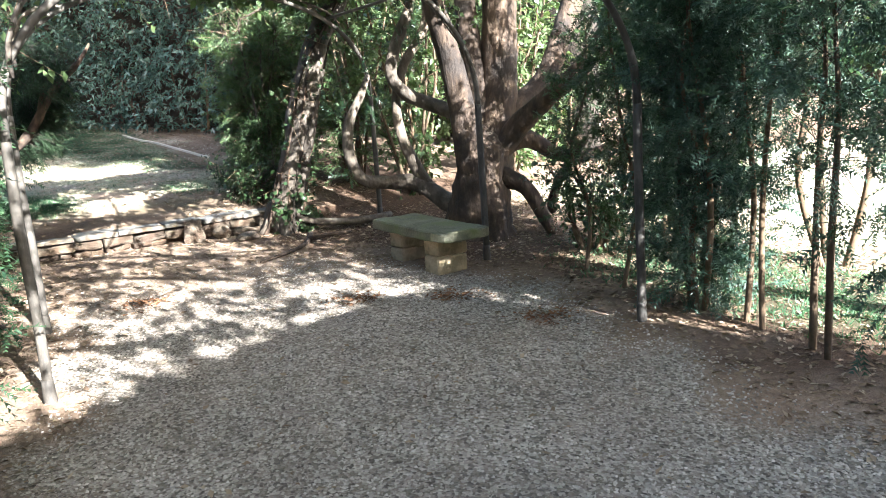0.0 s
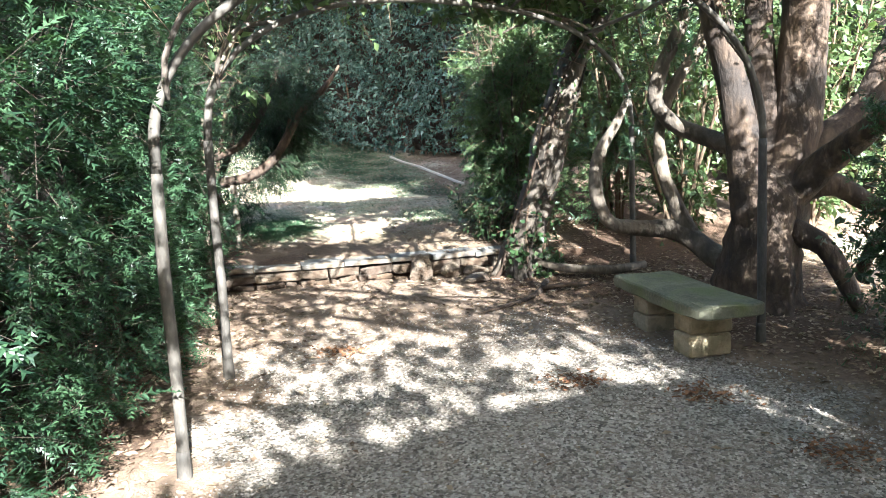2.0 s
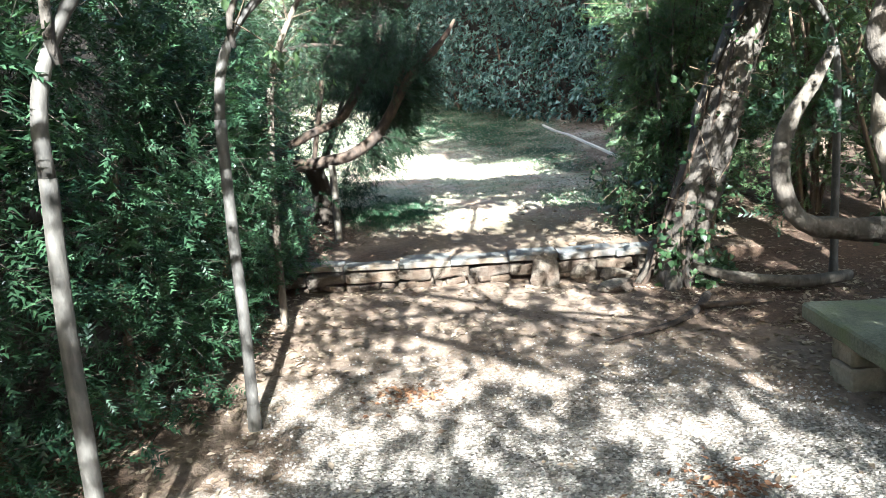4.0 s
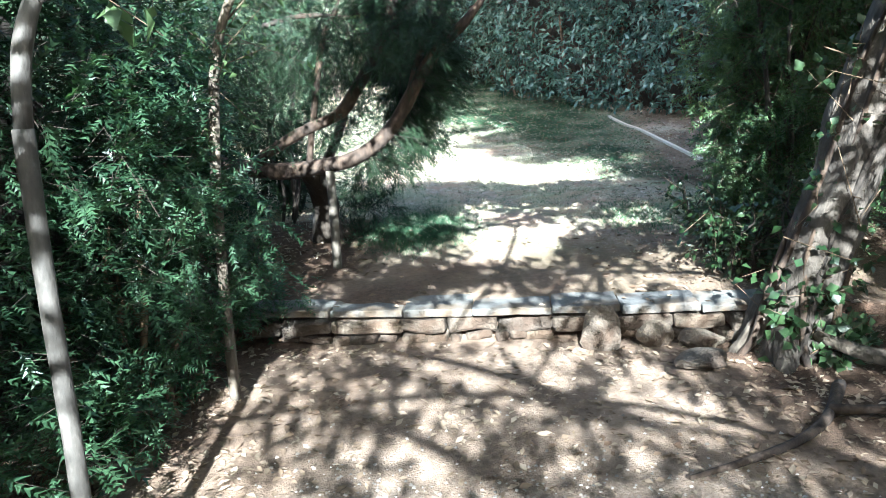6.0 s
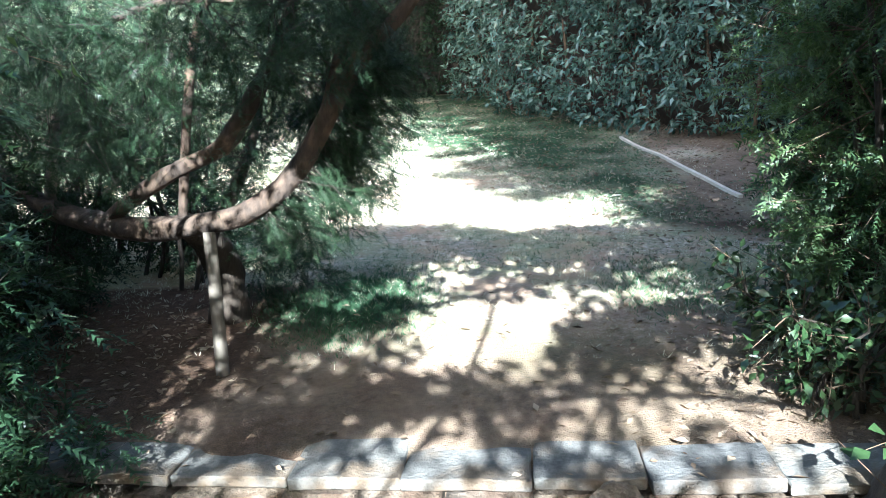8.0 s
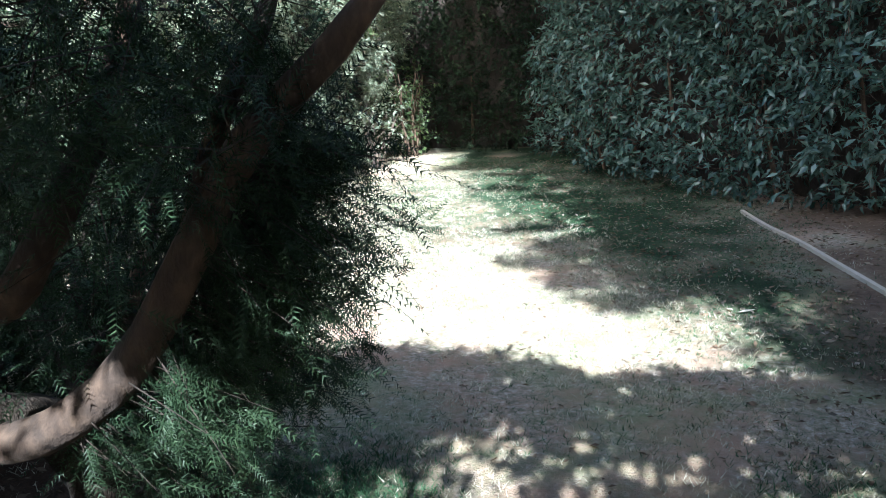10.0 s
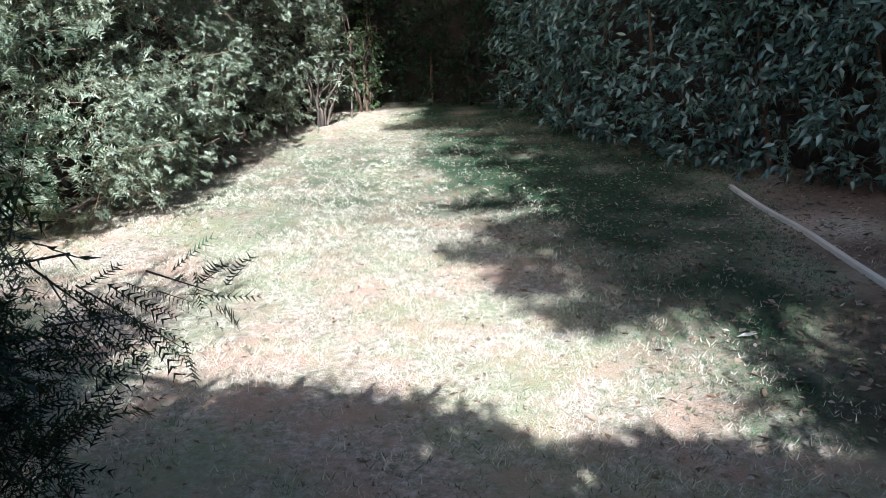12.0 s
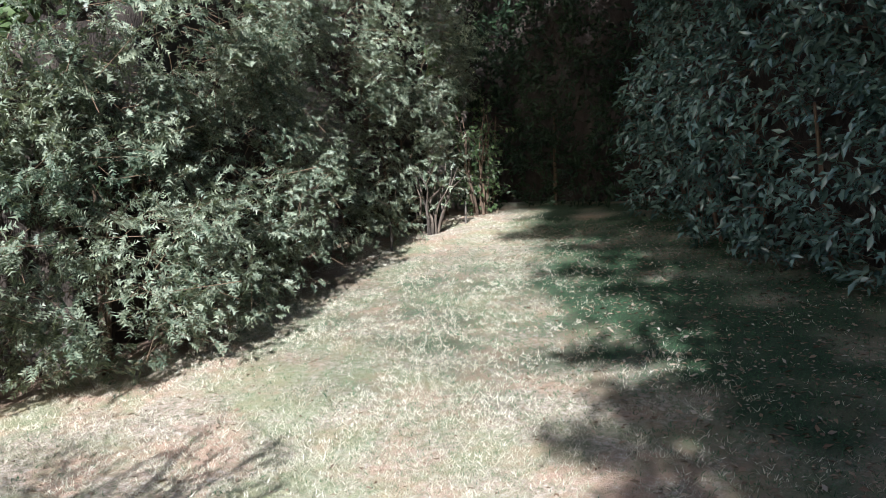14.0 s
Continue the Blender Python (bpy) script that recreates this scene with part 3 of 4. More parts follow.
boulder("rock", "pale pointed rock leaning on the low wall", (2.08, 8.03), (0.29, 0.15, 0.29), 0.2, 7, WALLSTONE, 0.38)
boulder("rock", "small worn stone at the wall's foot", (2.36, 8.06), (0.2, 0.12, 0.15), 0.4, 9)
boulder("rock", "small worn stone at the wall's foot", (2.6, 8.02), (0.24, 0.14, 0.12), -0.3, 13)
boulder("rock", "flat stone half sunk in leaves by the tree root", (2.55, 7.75), (0.3, 0.2, 0.1), 0.7, 17)

# ---- stone bench ----
def build_bench():
    bench = thing("stone_bench", "weathered stone bench with mossy slab on block legs", "bench", (3.38, 5.55, 0.0))
    bm = block(0.46, 1.22, 0.085, 0.012, 0.009, 2, 7)
    for v in bm.verts:
        k = max(0.0, 1 - math.hypot((v.co.x + 0.23) / 0.12, (v.co.y + 0.61) / 0.16))
        v.co += Vector((0.05 * k, 0.06 * k, -0.02 * k * (v.co.z > 0)))
        v.co.z += 0.006 * noise.noise(v.co * 14)
    slab = part("seat_slab", bm, MOSSY, bench, "grey-green mossy stone slab")
    slab.location, slab.rotation_euler = (0, 0.0, 0.345), (0.0, 0, radians(-2))
    for y, up in ((-0.24, 0), (0.34, 1)):
        for k, h in enumerate((0.15, 0.155)):
            leg = part("leg_block", block(0.3, 0.2 + 0.01 * k, h - 0.004, 0.012, 0.006, 5 + 3 * k + up, 2), STONE, bench, "pale limestone block")
            leg.location = (0.01 + 0.008 * k, y, -0.005 + h / 2 + k * 0.15)
            leg.rotation_euler = (0, 0, radians(2 - 3 * k))
    return bench


build_bench()

# ---- garden arches ----
def build_arch(left, right, spring, rise, power, radius, label):
    a, b = Vector((*left, zat(*left) - 0.05)), Vector((*right, zat(*right) - 0.05))
    arch = thing("garden_arch", label, "garden arch", tuple(a), "arches over the path")
    run = Vector((b.x - a.x, b.y - a.y, 0))
    half = 0.5
    pts = [Vector((0, 0, 0)), Vector((0.004, 0.0, 0.5)), Vector((-0.004, 0, 1.0))]
    for i in range(0, 33):
        ang = math.pi * (1 - i / 32)
        c, s = math.cos(ang), math.sin(ang)
        u = half + half * math.copysign(abs(c) ** (2 / power), c)
        z = spring + rise * abs(s) ** (2 / power)
        wob = 0.012 * noise.noise(Vector((u * 4, z * 3, left[0] * 5)))
        pts.append(Vector((run.x * u + wob, run.y * u + wob, z - a.z)))
    pts += [Vector((run.x, run.y, 0.9)), Vector((run.x, run.y, b.z - a.z))]
    bm = bmesh.new()
    hoop = pts[3:-2]
    tube(bm, hoop, [radius * (0.95 if i < 3 or i > len(hoop) - 4 else 0.8) for i in range(len(hoop))], 8, 0.16, left[1])
    part("hoop", bm, TUBE, arch)
    for leg in (pts[:4], pts[-3:][::-1]):
        bm = bmesh.new()
        tube(bm, leg, [radius * (1.12 - 0.05 * i) for i in range(len(leg))], 8, 0.16, left[1] + 1)
        post_part = part("post", bm, TUBE, arch)
        bm = bmesh.new()
        tube(bm, [leg[0] - Vector((0, 0, 0.05)), leg[0] + Vector((0, 0, 0.08)), leg[0] + Vector((0, 0, 0.18))], (radius * 1.4, radius * 1.3, radius * 1.2), 8, 0.1, 2)
        part("socket", bm, TUBE, post_part)
    return [p + a for p in pts]


ARCH_B = build_arch((0.41, 5.745), (4.08, 7.7), 1.5, 0.95, 2.4, 0.026, "weathered brown hoop arch set in leaf litter")
ARCH_A = build_arch((0.28, 4.45), (3.88, 5.4), 1.35, 1.1, 2.2, 0.026, "weathered brown hoop arch beside the stone bench")
ARCH_0 = build_arch((-0.32, 3.05), (3.58, 3.33), 1.3, 1.1, 2.2, 0.026, "weathered brown hoop arch beside dark conifers")

for f in (0.42, 0.62, 0.84):
    ends = []
    for pts in (ARCH_0, ARCH_A, ARCH_B):
        hoop = pts[3:-2]
        a, b = Vector(hoop[0]), Vector(hoop[-1])
        d = Vector((b.x - a.x, b.y - a.y, 0))
        ends.append(min(hoop, key=lambda p: abs((p - a).dot(d) / d.length_squared - f)) + Vector((0, 0, 0.03)))
    rail = thing("arch_rail", "thin straight rail tying the path's arches together", "rail", tuple(ends[0]), "rails over the path")
    bm = bmesh.new()
    tube(bm, [Vector(e) - ends[0] for e in ends], (0.014, 0.015, 0.014), 6, 0.1)
    part("rod", bm, TUBE, rail)

# ---- climber on the arches ----
climber = thing("climbing_plant", "bare twisting climber stems with sparse leaves, and unseen leaf masses added for shade", "climber", (0.42, 5.7, zat(0.42, 5.7)))
paths = []
for pts, off in ((ARCH_B, 0.05), (ARCH_A, 0.05)):
    line = [Vector(p) + Vector((0.06 * math.sin(i * 0.9), 0.06 * math.cos(i * 0.7), off + 0.03 * math.sin(i * 1.3))) for i, p in enumerate(pts[3:-2])][2:-4]
    limb("vine", climber, [tuple(p) for p in line[::2]], [0.016 - 0.008 * i / len(line[::2]) for i in range(len(line[::2]))], BARK_GREY, 6, 0.2)
    paths.append([tuple(p) for p in line])
s, e = sprigs(paths, 75, 0.5, 0.0, 0.8, 0.6, 0.5)
leafage(climber, s, e, 8, BROAD, 0.07, BROADLEAF, 0.3, 0.9)
bulk(climber, (1.75, 6.9, 3.05), (0.5, 0.5, 0.35), 900, 0.1, BROADLEAF, template=BROAD, gap=0.2)
bulk(climber, (1.5, 4.2, 2.85), (0.8, 0.5, 0.22), 1500, 0.1, BROADLEAF, template=BROAD, gap=0.3)
bulk(climber, (2.8, 5.0, 2.9), (1.9, 0.95, 0.24), 4200, 0.1, BROADLEAF, template=BROAD, gap=0.33)
bulk(climber, (1.05, 5.6, 2.68), (0.8, 0.9, 0.25), 1900, 0.09, BROADLEAF, template=BROAD, gap=0.3)
bulk(climber, (1.1, 6.9, 2.85), (0.6, 0.6, 0.4), 1500, 0.1, BROADLEAF, template=BROAD, gap=0.3)

# ---- great tree by the bench ----
def build_great_tree():
    tree = thing("tree", "large old multi-stemmed yew with reddish brown bark and sprawling limbs", "tree", (4.45, 6.25, zat(4.45, 6.25)))
    z = tree.location.z
    limb("trunk", tree, [(4.43, 6.25, z - 0.15), (4.44, 6.25, z + 0.1), (4.47, 6.25, 0.6), (4.5, 6.25, 0.9), (4.52, 6.25, 1.08), (4.53, 6.25, 1.16)], (0.44, 0.32, 0.26, 0.25, 0.14, 0.03), BARK, 24, 0.36, 1)
    stems = [
        ([(4.42, 6.24, 0.55), (4.36, 6.22, 0.8), (4.27, 6.2, 1.25), (4.16, 6.2, 1.8), (4.02, 6.2, 2.35), (3.85, 6.0, 3.2), (3.95, 5.8, 3.7)], (0.17, 0.16, 0.125, 0.115, 0.105, 0.07, 0.03)),
        ([(4.54, 6.25, 0.5), (4.62, 6.25, 0.8), (4.72, 6.25, 1.25), (4.78, 6.25, 1.8), (4.82, 6.25, 2.35), (4.8, 6.2, 3.6), (4.5, 5.8, 5.5), (4.1, 5.2, 7.4), (3.4, 4.6, 11.4)], (0.2, 0.22, 0.19, 0.175, 0.165, 0.14, 0.1, 0.07, 0.03)),
        ([(4.55, 6.24, 0.62), (4.74, 6.22, 0.98), (4.98, 6.2, 1.28), (5.3, 6.2, 1.52), (5.55, 6.2, 1.95), (5.78, 6.2, 2.4), (6.2, 6.0, 3.6), (6.5, 5.7, 5.6), (6.2, 5.5, 8.0)], (0.12, 0.16, 0.13, 0.115, 0.11, 0.105, 0.08, 0.06, 0.03)),
        ([(4.55, 6.3, 0.9), (4.58, 6.35, 1.5), (4.6, 6.5, 2.4), (4.8, 6.5, 3.6), (4.9, 6.0, 5.4), (4.9, 5.6, 8.2)], (0.14, 0.12, 0.1, 0.08, 0.06, 0.03)),
    ]
    for k, (p, r) in enumerate(stems):
        limb("stem", tree, p, r, BARK, 14, 0.22, k)
    low = [
        ([(4.4, 6.4, 0.3), (4.3, 6.65, 0.38), (4.1, 6.9, 0.58), (3.78, 6.95, 0.62), (3.52, 6.95, 0.68), (3.38, 6.92, 0.92), (3.42, 6.95, 1.25), (3.6, 7.0, 1.5), (3.75, 7.1, 1.7)], (0.11, 0.1, 0.08, 0.066, 0.06, 0.052, 0.048, 0.04, 0.025)),
        ([(4.2, 6.85, 0.55), (4.1, 6.9, 0.78), (3.98, 6.92, 1.1), (3.94, 6.9, 1.42), (4.02, 6.85, 1.75), (4.3, 6.8, 2.2), (4.4, 6.9, 2.8)], (0.08, 0.065, 0.054, 0.05, 0.048, 0.045, 0.03)),
        ([(4.36, 6.35, 1.25), (4.2, 6.6, 1.36), (3.98, 6.75, 1.5), (3.85, 6.8, 1.68), (3.92, 6.8, 1.95), (4.08, 6.75, 2.3), (4.2, 6.7, 2.8)], (0.08, 0.068, 0.062, 0.06, 0.058, 0.052, 0.03)),
        ([(4.52, 6.2, 0.75), (4.7, 6.14, 0.92), (4.95, 6.05, 0.96), (5.2, 5.95, 0.8), (5.45, 5.85, 0.74), (5.9, 5.75, 0.85), (6.5, 5.5, 1.2)], (0.12, 0.12, 0.09, 0.075, 0.065, 0.05, 0.02)),
        ([(4.6, 6.28, 0.7), (4.72, 6.0, 1.05), (4.8, 5.6, 1.35), (4.88, 5.25, 1.56), (5.18, 5.2, 1.86), (5.51, 5.2, 2.13), (6.0, 5.1, 2.6)], (0.11, 0.115, 0.09, 0.085, 0.085, 0.08, 0.04)),
        ([(4.5, 6.25, 0.7), (4.64, 6.05, 0.62), (4.78, 5.92, 0.5), (4.9, 5.82, 0.2), (4.98, 5.78, 0.02)], (0.09, 0.1, 0.075, 0.065, 0.05)),
        ([(4.1, 7.5, 0.2), (3.7, 7.4, 0.2), (3.3, 7.6, 0.22), (3.0, 7.9, 0.3)], (0.035, 0.042, 0.036, 0.02)),
        ([(5.3, 6.15, 0.2), (5.1, 5.9, 0.35), (5.05, 5.7, 0.6), (5.2, 5.5, 0.95)], (0.05, 0.05, 0.045, 0.03)),
    ]
    for k, (p, r) in enumerate(low):
        limb("low_limb", tree, p, r, BARK_GREY if k in (0, 1, 2, 6) else BARK, 10, 0.25, 10 + k)
    boughs = []
    for k in range(46):
        p, r = stems[1 + k % 3]
        b = Vector(p[-1]).lerp(Vector(p[-2]), (k % 5) / 4)
        a = RNG.uniform(-0.7, 2.2) if k % 3 else RNG.uniform(0, 6.28)
        d = Vector((math.cos(a), math.sin(a) * 0.9, RNG.uniform(-0.05, 0.5)))
        ln = RNG.uniform(1.2, 2.8)
        if d.x < 0:
            ln *= 0.5
        q = [tuple(b), tuple(b + d * ln * 0.4 + Vector((0, 0, 0.15))), tuple(b + d * ln * 0.75 + Vector((0, 0, 0.1))), tuple(b + d * ln - Vector((0, 0, 0.15)))]
        limb("bough", tree, q, (0.05, 0.04, 0.025, 0.01), BARK, 6, 0.2, 30 + k)
        boughs.append(q)
    s, e = sprigs(boughs + [p[3:] for p, r in stems], 1500, 0.85, 0.2, 0.7, 0.05, 0.5)
    ok = (s[:, 2] > 2.4) & (e[:, 2] > 2.3) & (np.maximum(s[:, 2], e[:, 2]) < 3.7) & (np.minimum(s[:, 0], e[:, 0]) > 3.5)
    leafage(tree, s[ok], e[ok], 12, SPARSE, 0.2, YEW, 0.35, 0.6)
    for centre, radii, n in (((4.9, 5.7, 7.9), (1.7, 1.7, 2.2), 9000), ((3.6, 5.35, 5.95), (1.45, 1.5, 0.65), 3600), ((3.65, 4.5, 8.7), (1.7, 1.2, 0.8), 3200),
                             ((3.6, 4.5, 10.8), (1.9, 1.4, 2.2), 8500), ((2.1, 4.1, 10.5), (1.35, 1.0, 0.9), 2600), ((6.8, 5.5, 7.3), (1.7, 1.6, 2.0), 5000), ((3.6, 5.1, 7.25), (1.4, 0.8, 0.5), 2400), ((1.3, 3.8, 12.9), (1.9, 1.0, 1.9), 5000)):
        bulk(tree, centre, radii, n, 0.27, YEW, edge=0.6)
    # unseen sprays set up-sun to make the lawn's shade edge ragged
    for gx, gy, wide in ((0.35, 17.3, 0.55), (0.95, 16.7, 0.5), (0.95, 15.1, 0.5), (1.3, 14.4, 0.4), (1.15, 13.75, 0.45), (1.45, 13.2, 0.4), (1.7, 12.7, 0.45), (-0.6, 19.0, 0.5), (0.3, 18.3, 0.45)):
        run = 9.0 if gy < 16 else 13.0
        bulk(tree, (gx + 0.1 * run, gy - 0.995 * run, zat(gx, gy) + 0.543 * run), (wide, 0.16, 0.12), 170, 0.17, YEW, edge=0.5)
    bulk(tree, (3.9, 6.4, 2.95), (1.1, 0.9, 0.4), 800, 0.14, YEW, gap=0.4)
    s, e = sprigs([p[4:] for p, r in low[:4]] + [[(5.0, 6.2, 1.4), (6.2, 6.4, 1.2)]], 60, 0.4, 0.0, 0.7, 0.1, 0.5)
    leafage(tree, s, e, 7, SPRAY, 0.15, YEW_FRESH, 0.35, 0.6, name="low_foliage")
    return tree


SPARSE = spray_shape(6, 0.26, 0.22, 0.06)
build_great_tree()

# ---- leaning ivy-clad tree beside the wall ----
def build_leaning_tree():
    tree = thing("tree", "leaning grey-barked tree with ivy on its trunk beside the low wall", "tree", (3.02, 7.95, zat(3.02, 7.95)))
    trunk = [(2.99, 7.95, 0.05), (3.02, 7.93, 0.2), (3.14, 7.9, 0.7), (3.29, 7.9, 1.11), (3.47, 7.9, 1.75), (3.65, 7.9, 2.2), (3.95, 7.95, 2.6), (4.3, 8.1, 2.9)]
    limb("trunk", tree, trunk, (0.26, 0.2, 0.165, 0.15, 0.14, 0.12, 0.08, 0.04), BARK_GREY, 20, 0.45, 3)
    for k in range(9):
        a0, turn = k * 0.7, (-1) ** k * 0.25
        wind = []
        for i, (p, r) in enumerate(zip(trunk[:7], (0.25, 0.205, 0.17, 0.155, 0.145, 0.125, 0.085))):
            a = a0 + turn * i + 0.25 * math.sin(i * 1.9 + k)
            wind.append((p[0] + math.cos(a) * r, p[1] + math.sin(a) * r, p[2] + (0.0 if i else 0.05)))
        limb("ivy_stem", tree, wind, [0.022 - 0.002 * i for i in range(7)], BARK if k % 3 else BARK_DARK, 6, 0.35, 90 + k)
    for k, (dx, dy, r) in enumerate(((-0.16, 0.16, 0.06), (-0.19, 0.0, 0.05), (-0.04, -0.22, 0.06), (0.2, -0.18, 0.055), (0.25, 0.08, 0.06))):
        x, y = 2.99 + dx, 7.95 + dy
        limb("root", tree, [(3.06 + dx * 0.1, 7.93 + dy * 0.1, 0.62), (3.02 + dx * 0.45, 7.95 + dy * 0.5, 0.34), (x, y, zat(x, y) + 0.03), (x + dx * 0.5, y + dy * 0.5, zat(x + dx * 0.5, y + dy * 0.5) - 0.05)],
             (r * 0.7, r * 1.1, r, r * 0.5), BARK_GREY, 8, 0.3, 40 + k)
    s, e = sprigs([trunk[1:7]], 150, 0.2, 0.0, 1.0, 0.2, 0.1)
    leafage(tree, s + RNG.normal(size=s.shape) * 0.12, e + RNG.normal(size=s.shape) * 0.12, 6, IVYLEAF, 0.055, IVY, 0.5, 0.9, name="ivy")
    s, e = sprigs([[(2.85, 8.05, 0.1), (3.2, 7.75, 0.15), (3.35, 7.95, 0.2)], [(2.95, 7.8, 0.3), (3.15, 7.75, 0.5)]], 130, 0.2, 0.0, 0.8, 0.5, 0.1)
    leafage(tree, s, e, 6, IVYLEAF, 0.06, IVY, 0.4, 0.9, name="ivy")
    boughs = []
    for k in range(8):
        b = Vector(trunk[6 + k % 2])
        a = RNG.uniform(0, 6.28)
        d = Vector((math.cos(a) - 0.5, math.sin(a), RNG.uniform(-0.15, 0.05)))
        ln = RNG.uniform(0.6, 1.3)
        q = [tuple(b), tuple(b + d * ln * 0.5 + Vector((0, 0, 0.1))), tuple(b + d * ln)]
        limb("bough", tree, q, (0.03, 0.02, 0.008), BARK_GREY, 6, 0.2, 60 + k)
        boughs.append(q)
    for k, q in enumerate(([(3.7, 7.9, 2.35), (3.0, 7.45, 2.65), (2.3, 7.25, 2.75), (1.5, 7.2, 2.78), (0.8, 7.2, 2.78)], [(3.8, 7.9, 2.6), (3.2, 7.4, 2.75), (2.5, 7.2, 2.8), (1.8, 7.1, 2.8)])):
        limb("bough", tree, q, [0.035, 0.028, 0.02, 0.014, 0.008][:len(q)], BARK_GREY, 6, 0.2, 80 + k)
        boughs += [q, q]
    s, e = sprigs(boughs, 620, 0.5, 0.2, 0.8, 0.05, 0.3)
    ok = (s[:, 2] > 2.4) & (e[:, 2] > 2.45) & (np.maximum(s[:, 2], e[:, 2]) < 3.1)
    leafage(tree, s[ok], e[ok], 9, BROAD, 0.1, BROADLEAF, 0.3, 0.9)
    bulk(tree, (2.75, 6.6, 2.85), (2.4, 0.7, 0.25), 3000, 0.11, BROADLEAF, template=BROAD, gap=0.3)
    bulk(tree, (2.9, 7.15, 3.15), (1.5, 0.5, 0.3), 2000, 0.12, BROADLEAF, template=BROAD, gap=0.42)
    return tree


build_leaning_tree()

# ---- shrubs ----
def shrub(name, label, at, stems, spread, tall, template, size, material, twigs, per, category="shrub", lo=0.15, bare=0.3, lean=(0, 0), reach=0.5, thick=0.022, droop=0.25, bark=TWIG, group=""):
    ob = thing(name, label, category, (*at, zat(*at)), group)
    z, paths = ob.location.z, []
    for k in range(stems):
        a, r = 6.283 * (k + RNG.random() * 0.7) / stems, RNG.uniform(0.35, 1.0)
        top = tall * RNG.uniform(0.75, 1.05)
        dx, dy = math.cos(a) * spread * r, math.sin(a) * spread * r
        path = [(at[0] + 0.08 * math.cos(a), at[1] + 0.08 * math.sin(a), z - 0.05)]
        for f in (0.25, 0.5, 0.75, 1.0):
            path.append((at[0] + (dx + lean[0]) * f ** 0.8 + RNG.normal() * 0.05, at[1] + (dy + lean[1]) * f ** 0.8 + RNG.normal() * 0.05, z + top * f))
        limb("stem", ob, path, (thick, thick * 0.9, thick * 0.7, thick * 0.5, thick * 0.25), bark, 7, 0.2, k)
        paths.append(path)
    s, e = sprigs(paths, twigs, reach, 0.0, 0.9, 0.15, 0.15)
    ok = s[:, 2] > z + bare
    leafage(ob, s[ok], e[ok], per, template, size, material, droop, 0.6)
    return ob


# shrub that hides the right side of the lawn's entrance
shrub("yew_shrub", "dense dark yew shrub with drooping sprays by the lawn's entrance", (3.22, 9.12), 12, 0.46, 2.2, SPRAY, 0.1, SHRUB_YEW, 900, 13, lean=(0.05, 0.05), bare=0.06, reach=0.42, thick=0.02, bark=BARK_DARK)
shrub("yew_shrub", "dark yew shrub with fresh tips by the lawn's entrance", (3.85, 9.6), 11, 0.6, 2.9, SPRAY, 0.11, SHRUB_YEW, 520, 13, bare=0.15, reach=0.5, thick=0.02, bark=BARK_DARK)
for at, tall in (((2.98, 8.66), 0.45), ((3.35, 8.55), 0.7), ((2.95, 9.2), 0.4)):
    shrub("low_shrub", "low dark leafy shrub at the wall's end", at, 9, 0.26, tall, BROAD, 0.05, IVY, 120, 8, bare=0.03, reach=0.25, thick=0.012, bark=BARK_DARK, group="undergrowth at the wall's end")
shrub("yew_shrub", "dense dark yew shrub behind the leaning tree", (4.5, 9.05), 10, 0.65, 3.3, SPRAY, 0.115, SHRUBLEAF, 400, 14, bare=0.2, reach=0.55)
shrub("shrub", "leafy green shrub at the lawn's edge", (4.1, 10.4), 9, 0.6, 2.4, BROAD, 0.075, BROADLEAF, 300, 9, bare=0.2, reach=0.45)
shrub("yew_shrub", "tall dark yew shrub at the lawn's edge", (4.3, 11.2), 10, 0.9, 3.4, SPARSE, 0.2, YEW, 420, 10, bare=0.1, reach=0.6)
shrub("shrub", "leafy green shrub beyond the old tree", (5.0, 8.4), 10, 1.0, 3.2, BROAD, 0.09, BROADLEAF, 420, 9, bare=0.3)
shrub("shrub", "leafy green shrub beyond the old tree", (6.4, 8.3), 10, 1.1, 3.6, BROAD, 0.09, BROADLEAF, 420, 9, bare=0.2)

# conifers and saplings along the path's open side
G = "conifers beside the path"
shrub("conifer", "dark young conifer with drooping sprays beside the path", (4.08, 3.25), 5, 0.42, 2.6, SPRAY, 0.125, CONIFER, 480, 13, "conifer", bare=0.08, reach=0.5, group=G)
shrub("conifer", "dark young conifer with bare lower stems", (4.95, 4.2), 3, 0.4, 3.4, SPRAY, 0.125, CONIFER, 400, 12, "conifer", bare=0.3, reach=0.5, group=G)
shrub("conifer", "tall thin conifer, bare below, dark sprays above", (3.98, 2.82), 2, 0.22, 3.0, SPRAY, 0.125, CONIFER, 220, 13, "conifer", bare=1.15, reach=0.6, group=G, thick=0.02)
shrub("conifer", "tall thin conifer, bare below, dark sprays above", (3.88, 2.3), 2, 0.22, 2.8, SPRAY, 0.125, CONIFER, 220, 13, "conifer", bare=1.0, reach=0.65, group=G, thick=0.022)
shrub("conifer", "tall thin conifer, bare below, dark sprays above", (3.75, 1.75), 2, 0.22, 2.7, SPRAY, 0.125, CONIFER, 240, 13, "conifer", bare=0.7, reach=0.6, group=G, thick=0.022)
shrub("conifer", "dark conifer with a full crown above bare stems", (4.55, 3.5), 3, 0.55, 2.6, SPRAY, 0.125, CONIFER, 380, 12, "conifer", bare=1.0, reach=0.6, group=G)
shrub("conifer", "tall conifer, bare below, dark crown above", (5.7, 3.3), 3, 0.7, 3.0, SPARSE, 0.2, CONIFER, 240, 12, "conifer", bare=1.5, reach=0.7, group=G, thick=0.03)
